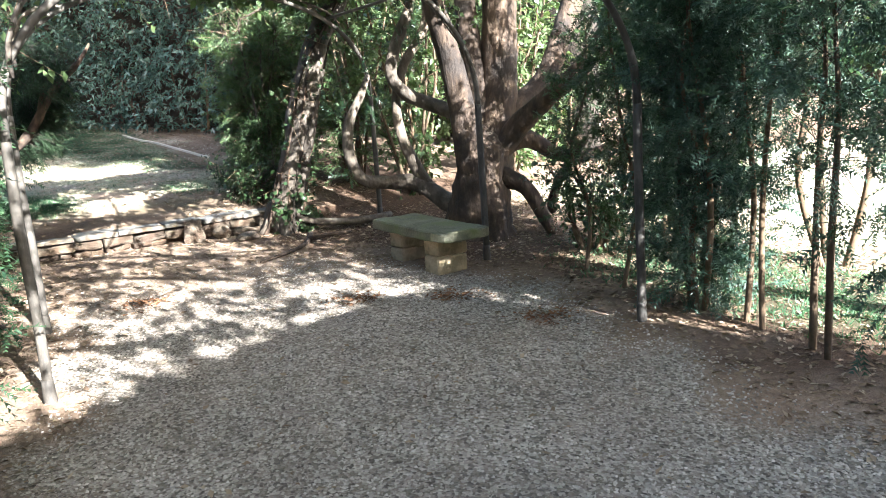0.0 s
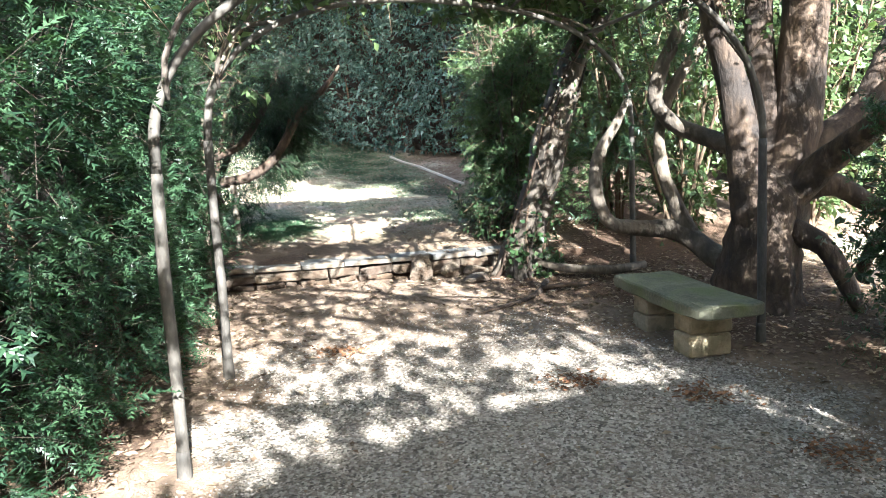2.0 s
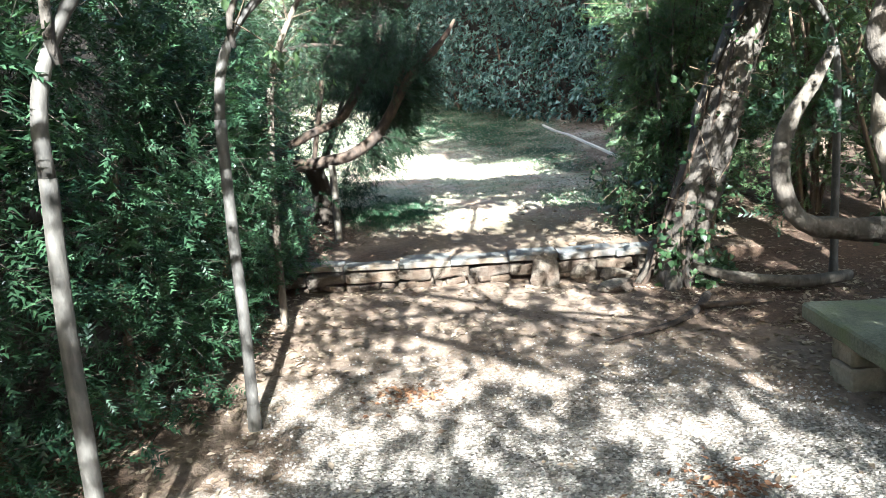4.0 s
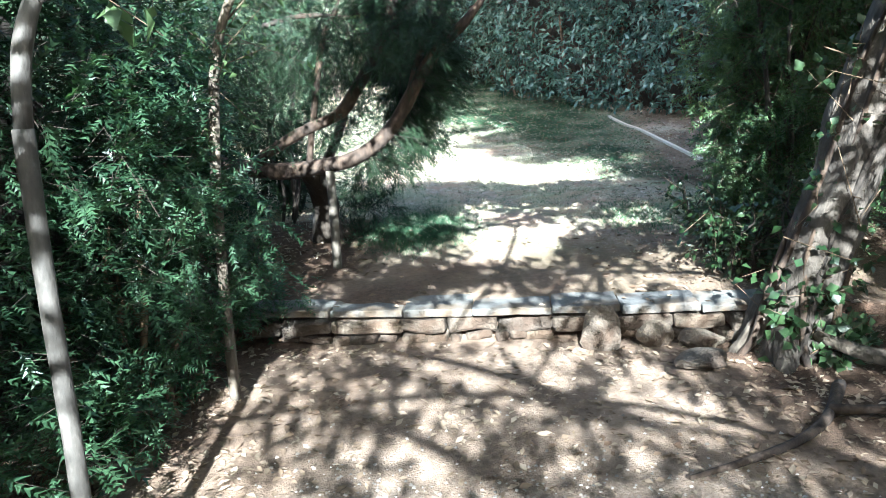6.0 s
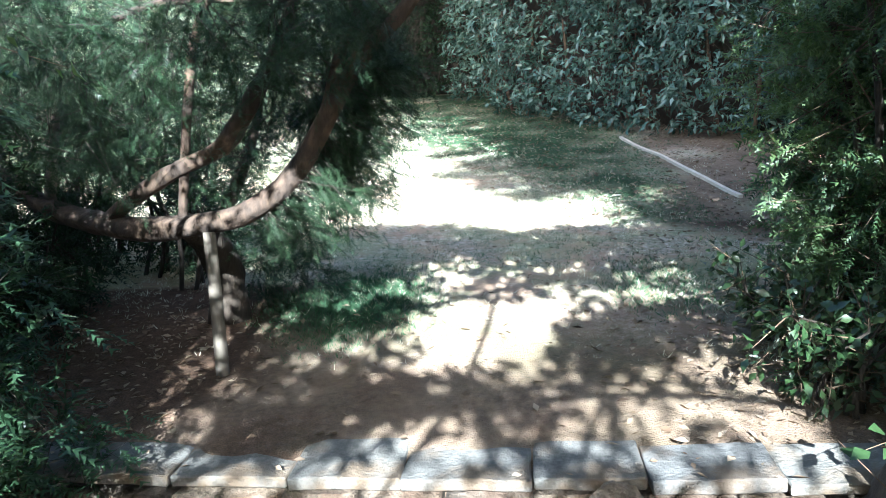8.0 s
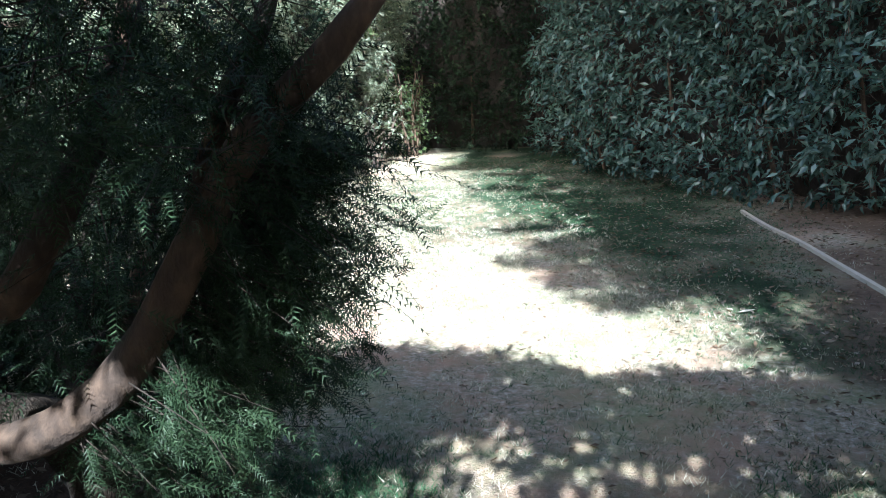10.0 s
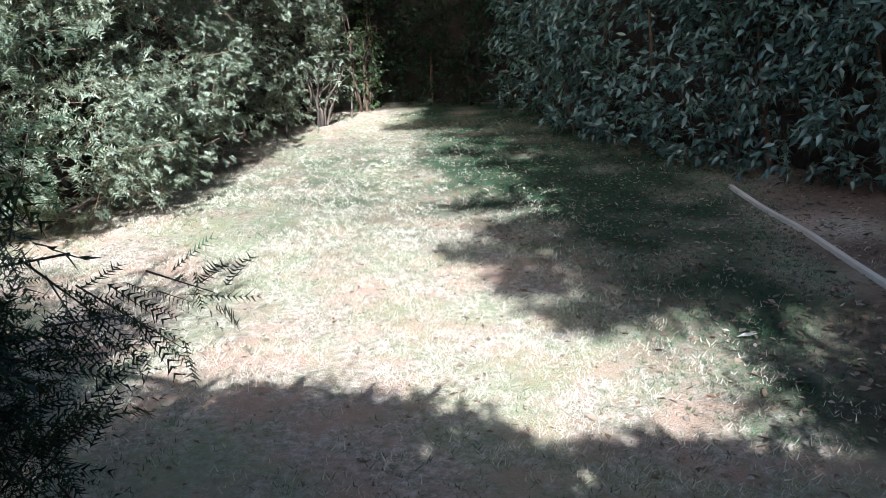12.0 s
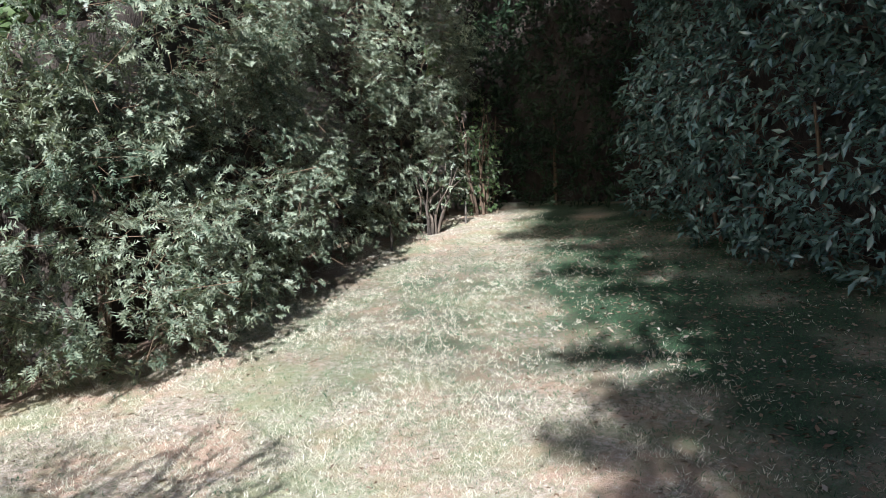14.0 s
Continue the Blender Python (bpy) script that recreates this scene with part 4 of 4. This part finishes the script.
shrub("low_shrub", "low dark shrub under the old tree's limbs", (4.75, 4.95), 9, 0.5, 0.8, BROAD, 0.06, IVY, 170, 8, bare=0.05, reach=0.3)
shrub("low_shrub", "low dark shrub behind the conifers", (5.4, 4.4), 9, 0.5, 0.9, BROAD, 0.06, BROADLEAF, 150, 8, bare=0.05, reach=0.3)
for at in ((4.28, 4.5), (4.14, 3.98), (5.3, 5.1)):
    shrub("conifer_sapling", "thin bare-stemmed conifer sapling", at, 1, 0.12, 2.6, SPRAY, 0.12, YEW_FRESH, 110, 10, "sapling", bare=0.5, reach=0.4, thick=0.018)

# ---- hedge along the near side of the path ----
hedge("yew_hedge", "tall feathery yew hedge crowding the arch posts", [(0.05, 8.2), (0.1, 6.6), (0.0, 4.6), (-0.15, 3.4), (-0.5, 2.4), (-1.4, 1.4), (-1.9, -3)], (2.1, 3.1, 3.4, 3.3, 3.4, 3.6), spray_shape(5, 0.28, 0.25, 0.08), 0.1, YEW_FRESH, 4000, 10, 0.5, 0.5, 0.4, 0.34, loose=0.55, flat=0.75)
shrub("yew_shrub", "low feathery yew shrub at the arch's foot", (-0.1, 7.2), 8, 0.4, 1.2, spray_shape(8, 0.2, 0.25, 0.05), 0.13, YEW_FRESH, 150, 8, bare=0.1, reach=0.4)

shrub("yew_shrub", "tall dark yew shrub added behind the hedge to shade the spreading yew", (-1.15, 7.5), 12, 0.75, 2.7, SPARSE, 0.19, YEW, 760, 12, bare=0.2, reach=0.6, bark=BARK_DARK)
sapling = thing("sapling", "slender grey sapling standing out of the yew hedge", "sapling", (0.2, 7.4, zat(0.2, 7.4)))
limb("stem", sapling, [(0.2, 7.4, 0.05), (0.2, 7.4, 0.6), (0.21, 7.4, 1.05), (0.24, 7.4, 1.5), (0.3, 7.4, 1.85), (0.5, 7.4, 2.25), (0.8, 7.3, 2.6)], (0.03, 0.028, 0.027, 0.026, 0.024, 0.018, 0.008), BARK_GREY, 8, 0.2, 5)
s, e = sprigs([[(0.24, 7.4, 1.5), (0.3, 7.4, 1.85), (0.5, 7.4, 2.25), (0.8, 7.3, 2.6)]], 40, 0.4, 0.0, 0.8, 0.1, 0.4)
leafage(sapling, s, e, 8, LEAF, 0.055, BROADLEAF, 0.3, 0.8)

# ---- spreading yew beyond the wall ----
FINE = spray_shape(10, 0.16, 0.2, 0.022)


def build_spreading_yew():
    tree = thing("tree", "spreading dark yew with a low sweeping bough beyond the wall", "tree", (0.1, 9.7, zat(0.1, 9.7)))
    z = tree.location.z
    limb("trunk", tree, [(0.1, 9.75, z - 0.1), (0.12, 9.72, 0.75), (0.1, 9.55, 0.98), (0.06, 9.3, 1.1)], (0.13, 0.1, 0.09, 0.05), BARK_DARK, 14, 0.3, 2)
    sweep = [(-1.9, 9.95, 1.6), (-1.11, 9.69, 1.34), (-0.8, 9.56, 1.19), (-0.44, 9.39, 1.12), (-0.05, 9.22, 1.09), (0.36, 9.06, 1.13), (0.57, 9.03, 1.19), (0.72, 9.03, 1.28), (0.84, 9.03, 1.42), (0.95, 9.03, 1.59), (1.05, 9.03, 1.75), (1.16, 9.03, 1.88), (1.3, 9.03, 2.0), (1.42, 9.03, 2.13), (1.5, 9.04, 2.25)]
    bough = [sweep,
             [(-0.3, 9.33, 1.13), (-0.08, 9.23, 1.25), (0.21, 9.1, 1.38), (0.44, 9.06, 1.47), (0.59, 9.06, 1.65), (0.71, 9.06, 1.83), (0.8, 9.06, 2.01), (0.86, 9.06, 2.19), (0.87, 9.06, 2.25)],
             [(0.93, 9.04, 1.56), (0.98, 9.06, 1.75), (1.03, 9.06, 1.89), (1.14, 9.06, 2.07), (1.2, 9.06, 2.24)],
             [(0.18, 9.14, 1.13), (0.27, 9.08, 1.54), (0.36, 9.06, 1.94), (0.46, 9.05, 2.13), (0.5, 9.05, 2.22)],
             [(-0.1, 9.25, 2.09), (0.2, 9.15, 2.13), (0.56, 9.06, 2.1)],
             [(-0.75, 9.55, 1.2), (-0.7, 9.6, 1.6), (-0.6, 9.65, 2.3), (-0.7, 9.8, 2.9)],
             [(0.1, 9.6, 0.95), (0.3, 9.75, 1.4), (0.42, 9.75, 1.75)]]
    for k, (p, r0) in enumerate(zip(bough, (0.056, 0.044, 0.03, 0.026, 0.018, 0.03, 0.04))):
        taper = [0, 0.55, 0.85, 1], [1, 0.85, 0.6, 0.25]
        limb("bough", tree, p, [r0 * float(np.interp(i / (len(p) - 1), *taper)) for i in range(len(p))], BARK if k != 5 else BARK_GREY, 10, 0.35, k)
    line = np.array(sweep)

    def volume(n, lo, hi, reach, ahead, spread=0.7):
        p = RNG.uniform(lo, hi, (n, 3))
        d = unit(RNG.normal(size=(n, 3)) * spread + np.array(ahead))
        return p, p + d * reach * RNG.uniform(0.5, 1.2, (n, 1))
    # crown above the sweeping bough; darker needles paint its shaded parts
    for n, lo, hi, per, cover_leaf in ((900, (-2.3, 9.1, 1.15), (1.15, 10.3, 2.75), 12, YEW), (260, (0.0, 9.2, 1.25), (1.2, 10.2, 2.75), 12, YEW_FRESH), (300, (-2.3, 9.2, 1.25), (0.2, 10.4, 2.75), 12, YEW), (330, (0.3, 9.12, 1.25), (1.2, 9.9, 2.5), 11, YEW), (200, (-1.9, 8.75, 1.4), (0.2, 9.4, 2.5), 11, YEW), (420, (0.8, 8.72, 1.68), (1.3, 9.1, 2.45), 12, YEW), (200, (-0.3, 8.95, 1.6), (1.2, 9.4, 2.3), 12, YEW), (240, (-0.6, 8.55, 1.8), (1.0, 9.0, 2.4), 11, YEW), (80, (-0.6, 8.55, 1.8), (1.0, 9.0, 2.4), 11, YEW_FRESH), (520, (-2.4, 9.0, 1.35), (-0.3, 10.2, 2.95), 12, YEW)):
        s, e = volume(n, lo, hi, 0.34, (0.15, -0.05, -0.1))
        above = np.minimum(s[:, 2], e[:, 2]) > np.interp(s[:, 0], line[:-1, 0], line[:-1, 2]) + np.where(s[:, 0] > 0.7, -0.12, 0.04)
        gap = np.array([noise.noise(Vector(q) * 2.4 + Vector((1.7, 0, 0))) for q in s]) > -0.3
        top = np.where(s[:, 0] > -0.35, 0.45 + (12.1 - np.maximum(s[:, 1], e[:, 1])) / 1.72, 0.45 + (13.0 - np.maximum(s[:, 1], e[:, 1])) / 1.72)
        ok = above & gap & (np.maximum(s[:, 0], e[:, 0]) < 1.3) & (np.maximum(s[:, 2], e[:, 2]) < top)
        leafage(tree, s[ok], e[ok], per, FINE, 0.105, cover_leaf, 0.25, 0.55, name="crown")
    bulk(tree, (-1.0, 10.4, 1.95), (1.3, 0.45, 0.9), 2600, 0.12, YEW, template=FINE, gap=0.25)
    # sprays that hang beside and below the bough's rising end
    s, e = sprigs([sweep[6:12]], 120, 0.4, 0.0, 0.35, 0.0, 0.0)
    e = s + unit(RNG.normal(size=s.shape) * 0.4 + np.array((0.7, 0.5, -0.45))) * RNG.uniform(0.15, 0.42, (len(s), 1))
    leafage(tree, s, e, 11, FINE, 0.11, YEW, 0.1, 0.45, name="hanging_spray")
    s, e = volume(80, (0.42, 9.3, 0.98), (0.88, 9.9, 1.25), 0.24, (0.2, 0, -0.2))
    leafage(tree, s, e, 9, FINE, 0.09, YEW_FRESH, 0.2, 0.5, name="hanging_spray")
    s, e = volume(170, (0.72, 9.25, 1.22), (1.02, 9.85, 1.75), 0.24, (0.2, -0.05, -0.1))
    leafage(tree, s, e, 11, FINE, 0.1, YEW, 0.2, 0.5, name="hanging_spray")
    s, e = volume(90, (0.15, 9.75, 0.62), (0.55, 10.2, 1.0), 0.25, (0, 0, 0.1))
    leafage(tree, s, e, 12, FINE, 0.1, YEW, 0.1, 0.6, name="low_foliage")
    return tree


build_spreading_yew()
post = thing("wooden_post", "thin grey wooden post under the yew bough", "post", (0.35, 9.01, zat(0.35, 9.01)))
limb("shaft", post, [(0.36, 9.01, 0.36), (0.36, 9.02, 0.75), (0.35, 9.04, 1.09)], (0.034, 0.032, 0.03), POST, 8, 0.06, 4)
for at in ((-0.75, 10.6), (-1.1, 10.2), (-0.5, 10.9), (-0.35, 10.3)):
    shrub("sapling", "bare dark sapling stems under the yew", at, 4, 0.3, 1.6, SPRAY, 0.14, YEW, 30, 6, "sapling", bare=0.8, reach=0.4, thick=0.016, bark=BARK_DARK)
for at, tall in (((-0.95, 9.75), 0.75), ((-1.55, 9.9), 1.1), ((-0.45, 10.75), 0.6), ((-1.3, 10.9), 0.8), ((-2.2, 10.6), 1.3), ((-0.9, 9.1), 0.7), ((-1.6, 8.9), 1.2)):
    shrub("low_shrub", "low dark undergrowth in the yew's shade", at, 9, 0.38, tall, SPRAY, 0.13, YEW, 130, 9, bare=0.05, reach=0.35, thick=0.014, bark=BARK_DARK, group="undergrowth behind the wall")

# ---- hedges round the lawn ----
hedge("cypress_hedge", "tall sunlit grey-green conifer hedge beside the lawn", [(-2.0, 20.9), (-2.25, 18.6), (-2.5, 16.9), (-2.1, 15.1), (-2.2, 13.9), (-3.0, 13.3), (-4.6, 13.0)], (5.0, 5.0, 4.4, 3.0, 2.7, 2.7), FAN, 0.08, CYPRESS, 3400, 15, 0.5, 0.55, 0.5, 0.85, low=0.12, loose=0.45)
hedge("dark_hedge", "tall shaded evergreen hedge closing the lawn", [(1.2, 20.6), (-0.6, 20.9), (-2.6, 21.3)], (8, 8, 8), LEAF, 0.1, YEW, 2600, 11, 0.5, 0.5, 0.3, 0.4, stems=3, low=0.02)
hedge("laurel_hedge", "tall dark laurel hedge with drooping glossy leaves", [(8.5, 13.3), (6.0, 13.9), (4.3, 14.8), (3.0, 16.0), (1.95, 17.4), (1.15, 18.5), (0.5, 20.3)], (5, 5.2, 5.6, 6.8, 7.2), LEAF, 0.108, LAUREL, 6000, 10, 0.45, 0.5, 0.7, 0.4)

shrub("twiggy_shrub", "half-bare shrub of pale twisted stems at the hedge's foot", (-2.0, 19.2), 12, 0.45, 0.9, FAN, 0.12, CYPRESS, 40, 4, bare=0.45, reach=0.3, thick=0.02, bark=BARK_GREY)
shrub("young_shrub", "light green leafy shrub in the lawn's far corner", (-1.75, 20.5), 10, 0.35, 1.5, BROAD, 0.07, BROADLEAF, 160, 8, bare=0.05, reach=0.35)
for x, y, h in ((-2.1, 18.2, 0.34), (-1.72, 19.75, 0.3)):
    stake = thing("stake", "short grey stake standing at the hedge's foot", "stake", (x, y, zat(x, y)), "stakes by the hedge")
    limb("shaft", stake, [(x, y, zat(x, y) - 0.03), (x + 0.005, y, zat(x, y) + h * 0.6), (x, y, zat(x, y) + h)], (0.017, 0.016, 0.014), POST, 7, 0.08, 2)

# ---- wooded surroundings that close the place ----
hedge("shade_belt", "unseen evergreen belt added behind the path to shade its near end", [(-2.2, -3.0), (1, -3.2), (3.5, -3.2), (6.7, -3.0)], (5.0, 5.0, 5.0, 5.35, 5.7, 2.4, 2.0), BROAD, 0.16, BROADLEAF, 1500, 7, 0.5, 0.6)
hedge("woodland_edge", "leafy woodland edge beyond the open ground", [(24, -14), (24, 6), (18, 16), (9, 22), (0, 25)], (3.5, 3.5, 4.5, 7, 8), BROAD, 0.45, BROADLEAF, 1500, 9, 1.0, 1.3, lump=1.2, stems=20)
hedge("woodland_edge", "leafy woodland edge beyond the hedges", [(0, 25), (-9, 22), (-14, 12), (-13, 0), (-9, -10)], (8, 8, 8, 7, 7), BROAD, 0.4, BROADLEAF, 1300, 9, 1.0, 1.3, lump=1.2, stems=20)
hedge("shrub_border", "bright leafy shrub border behind the old tree", [(7.5, 8.6), (7.4, 10.5), (7.2, 13)], (3.0, 4, 4), BROAD, 0.12, BROADLEAF, 900, 8, 0.5, 0.6)


def build_overhanging_tree():
    tree = thing("tree", "unseen broadleaf tree added so that its thin boughs dapple the path", "tree", (5.4, -1.0, zat(5.4, -1.0)))
    trunk = [(5.4, -1.0, -0.3), (5.3, -0.9, 1.2), (5.0, -0.6, 2.3), (4.7, -0.2, 2.8)]
    limb("trunk", tree, trunk, (0.14, 0.12, 0.1, 0.07), BARK_GREY, 10, 0.2)
    boughs = [[(4.7, -0.2, 2.8), (4.1, 0.2, 3.0), (3.3, 0.6, 3.1), (2.4, 0.8, 3.1)], [(4.7, -0.2, 2.8), (4.4, 0.9, 3.0), (3.9, 1.7, 3.05), (3.1, 2.4, 3.0)],
              [(5.0, -0.6, 2.4), (4.1, -0.7, 2.9), (3.1, -0.6, 3.0), (2.1, -0.4, 3.0)], 
              [(4.1, 0.2, 3.0), (3.5, 1.2, 3.05), (2.7, 1.7, 3.05), (1.9, 1.8, 3.0)],
              [(2.7, 1.7, 3.05), (1.9, 2.3, 3.1), (1.2, 2.7, 3.1), (0.7, 3.3, 3.1)], [(2.1, -0.4, 3.0), (1.5, -0.3, 2.95), (0.9, 0.0, 2.95), (0.4, 0.5, 2.95)], [(4.4, 0.9, 3.0), (4.4, 2.0, 3.05), (4.1, 3.0, 3.05), (3.5, 3.6, 3.0)], [(3.1, 2.4, 3.0), (2.7, 3.0, 3.0), (2.2, 3.5, 3.0)], [(2.4, 0.8, 3.1), (1.7, 1.3, 3.2), (1.1, 1.8, 3.2), (0.7, 2.2, 3.2)]]
    for k, q in enumerate(boughs):
        limb("bough", tree, q, (0.045, 0.032, 0.02, 0.009)[:len(q)], BARK_GREY, 6, 0.2, k)
    s, e = sprigs(boughs, 760, 0.7, 0.34, 0.9, 0.0, 0.3)
    ok = np.minimum(s[:, 2], e[:, 2]) > 2.55
    leafage(tree, s[ok], e[ok], 9, BROAD, 0.1, BROADLEAF, 0.2, 0.9)
    bulk(tree, (2.1, 0.3, 3.15), (1.9, 1.8, 0.2), 3000, 0.085, BROADLEAF, template=BROAD, gap=0.3)


build_overhanging_tree()

# ---- loose things ----
plank = thing("edging_board", "long pale wooden board lying on the leaves", "board", (3.0, 15.65, zat(3.0, 15.65)))
bm = bmesh.new()
N = 16
pa, pb = np.array((2.96, 15.7)), np.array((3.55, 12.3))
side = np.array((0.985, 0.17)) * 0.019
rows_ = []
for i in range(N + 1):
    c = pa + (pb - pa) * i / N
    zc = zat(*c) + 0.015
    rows_.append([bm.verts.new((*(c + side * sx - pa - np.array((0.04, -0.05))), zc + dz - plank.location.z)) for sx, dz in ((-1, -0.03), (1, -0.03), (1, 0.014), (-1, 0.014))])
for r0, r1 in zip(rows_, rows_[1:]):
    for k in range(4):
        bm.faces.new((r0[k], r0[(k + 1) % 4], r1[(k + 1) % 4], r1[k]))
bm.faces.new(rows_[0][::-1])
bm.faces.new(rows_[-1])
part("board", bm, PLANK, plank)

dead = thing("fallen_branch", "dark fallen branch lying on the gravel", "branch", (2.75, 6.95, zat(2.75, 6.95)))
pts = [(2.25, 6.62), (2.5, 6.75), (2.76, 6.92), (2.95, 7.15), (3.1, 7.45)]
limb("branch", dead, [(x, y, zat(x, y) + 0.02) for x, y in pts], (0.009, 0.016, 0.02, 0.025, 0.03), BARK, 8, 0.25, 8)
limb("side_twig", dead, [(2.95, 7.15, zat(2.95, 7.15) + 0.03), (3.15, 7.1, zat(3.15, 7.1) + 0.05), (3.45, 7.2, zat(3.45, 7.2) + 0.03)], (0.025, 0.02, 0.012), BARK, 7, 0.2, 9)

pale = part("dry_leaf", strew("dry_leaf", leaf_shape(0.5, 0.08, -0.1), np.array([(0.0, 0.0, 0.0)]), np.array([(1, 0.2, 0.05)]), np.array([(0, 0, 1.0)]), np.array([0.11])), PALE_LEAF)
pale.location = (2.5, 12.45, zat(2.5, 12.45) + 0.015)
tagged(pale, "large pale dry leaf lying on shaded grass", "leaf")

# ---- ground cover ----
def cover(name, label, category, n, xs, ys, template, size, material, keep, lift=0.0, tilt=0.25, seed=1):
    rng = np.random.default_rng(seed)
    x, y = rng.uniform(*xs, n), rng.uniform(*ys, n)
    ok = (rng.random(n) < keep(x, y)) & ~((y > 8.05) & (y < 8.4) & (x > -0.8) & (x < 2.8) & (rng.random(n) < 0.8))
    x, y = x[ok], y[ok]
    z = height(x, y)
    z = np.where((y > 8.06) & (y < 8.4) & (x > -0.75) & (x < 2.75), 0.368, z)
    m = len(x)
    a = rng.uniform(0, 6.283, m)
    ahead = np.column_stack([np.cos(a), np.sin(a), rng.normal(size=m) * tilt * 0.6])
    up = np.column_stack([rng.normal(size=(m, 2)) * tilt, np.ones(m)])
    ob = part(name, strew(name, template, np.column_stack([x, y, z + lift]), ahead, up, size * rng.uniform(0.5, 1.4, m)), material)
    return tagged(ob, label, category, kind="stuff")


def patchy(x, y, scale):
    return np.array([noise.noise(Vector((a * scale, b * scale, 4.4))) for a, b in zip(x, y)])


def path_side(x, y):
    left = np.interp(y, [-2, 2, 4.4, 5.6, 8], [-0.9, -0.5, 0.28, 0.38, 0.5])
    right = np.interp(y, [-2, 1.6, 3, 4.4, 5, 6.5, 8], [2.9, 3.15, 3.5, 3.8, 3.7, 2.9, 2.2])
    return np.minimum(x - left, right - x)


cover("gravel", "loose grey-brown gravel on the path", "gravel", 62000, (-0.4, 4.0), (0.9, 7.5), CHIP, 0.015, PEBBLE,
      lambda x, y: np.clip(path_side(x, y) / 0.4 + 0.3, 0, 1) * np.clip((7.0 - y) / 1.6, 0.04, 1), -0.002, 0.5, 2)
cover("leaf_litter", "brown fallen leaves along the path's edges", "leaf litter", 34000, (-1.5, 6.5), (0.5, 8.1), CRISP, 0.043, LITTER,
      lambda x, y: np.clip(0.75 - path_side(x, y) / 0.5, 0.05, 1) + np.clip((y - 5.6) / 2.2, 0, 0.7), 0.002, 0.3, 3)
cover("leaf_litter", "fallen leaves strewn over the upper ground", "leaf litter", 34000, (-2.6, 4.6), (8.15, 19.5), CRISP, 0.043, LITTER,
      lambda x, y: 0.03 + np.clip((10.2 - y) / 2, 0, 0.5) * (0.25 + 1.6 * np.clip(0.7 - x, 0, 1) + 1.8 * np.clip(x - 1.8, 0, 1)) + np.clip((x - 1.2 + (y - 13) * 0.42) / 2.5, 0, 0.42), 0.002, 0.3, 4)
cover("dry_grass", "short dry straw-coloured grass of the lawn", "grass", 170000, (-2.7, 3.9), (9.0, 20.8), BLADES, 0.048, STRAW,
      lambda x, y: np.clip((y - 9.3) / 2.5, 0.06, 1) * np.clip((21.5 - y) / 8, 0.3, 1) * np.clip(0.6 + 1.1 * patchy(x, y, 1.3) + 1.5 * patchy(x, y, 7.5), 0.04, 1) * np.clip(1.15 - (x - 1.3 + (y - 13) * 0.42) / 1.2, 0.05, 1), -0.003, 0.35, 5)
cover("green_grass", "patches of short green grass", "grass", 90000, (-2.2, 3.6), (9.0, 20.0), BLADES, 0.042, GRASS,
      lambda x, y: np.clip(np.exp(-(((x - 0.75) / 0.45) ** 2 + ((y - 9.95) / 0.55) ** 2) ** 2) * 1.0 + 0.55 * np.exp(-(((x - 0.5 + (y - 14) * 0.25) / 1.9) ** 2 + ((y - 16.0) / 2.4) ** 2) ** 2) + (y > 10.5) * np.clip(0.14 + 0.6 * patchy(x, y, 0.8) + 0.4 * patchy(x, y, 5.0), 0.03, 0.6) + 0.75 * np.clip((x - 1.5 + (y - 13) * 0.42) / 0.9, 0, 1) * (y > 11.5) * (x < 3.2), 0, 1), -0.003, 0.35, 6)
cover("green_grass", "bright green grass beyond the conifers", "grass", 9000, (4.0, 6.5), (0.5, 6.0), BLADES, 0.09, GRASS,
      lambda x, y: np.exp(-(((x - 4.9) / 0.9) ** 2 + ((y - 3.2) / 1.8) ** 2) ** 2), -0.003, 0.35, 7)
cover("green_grass", "dense dark green grass patches near the step", "grass", 26000, (0.1, 3.0), (9.1, 10.9), BLADES, 0.05, GRASS,
      lambda x, y: np.clip(np.exp(-(((x - 0.78) / 0.42) ** 2 + ((y - 9.95) / 0.6) ** 2) ** 2) + 0.5 * np.exp(-(((x - 2.55) / 0.3) ** 2 + ((y - 10.1) / 0.5) ** 2) ** 2), 0, 1), -0.003, 0.35, 8)
cover("leaf_litter", "pale dry leaves scattered over the shaded grass", "leaf litter", 3600, (0.2, 4.2), (9.6, 19.5), CRISP, 0.036, PALE_LITTER,
      lambda x, y: np.clip((x - 1.2 + (y - 13) * 0.42) / 1.2, 0.02, 0.75), 0.006, 0.45, 9)
cover("leaf_litter", "small brown leaf scraps over the dry lawn", "leaf litter", 5000, (-2.4, 3.0), (9.0, 18.5), CRISP, 0.028, LITTER,
      lambda x, y: np.clip(0.5 + 1.2 * patchy(x, y, 2.0), 0.05, 1), 0.004, 0.4, 10)
PILES = [(3.17, 3.8), (3.0, 4.64), (1.12, 6.04), (2.39, 5.05)]
cover("leaf_litter", "small drifts of rusty brown leaves on the gravel", "leaf litter", 42000, (0.3, 3.8), (2.6, 7.6), CRISP, 0.034, RUSTY,
      lambda x, y: np.clip(sum(np.exp(-(((x - a) / 0.15) ** 2 + ((y - b) / 0.13) ** 2)) for a, b in PILES), 0, 1), 0.012, 0.4, 11)
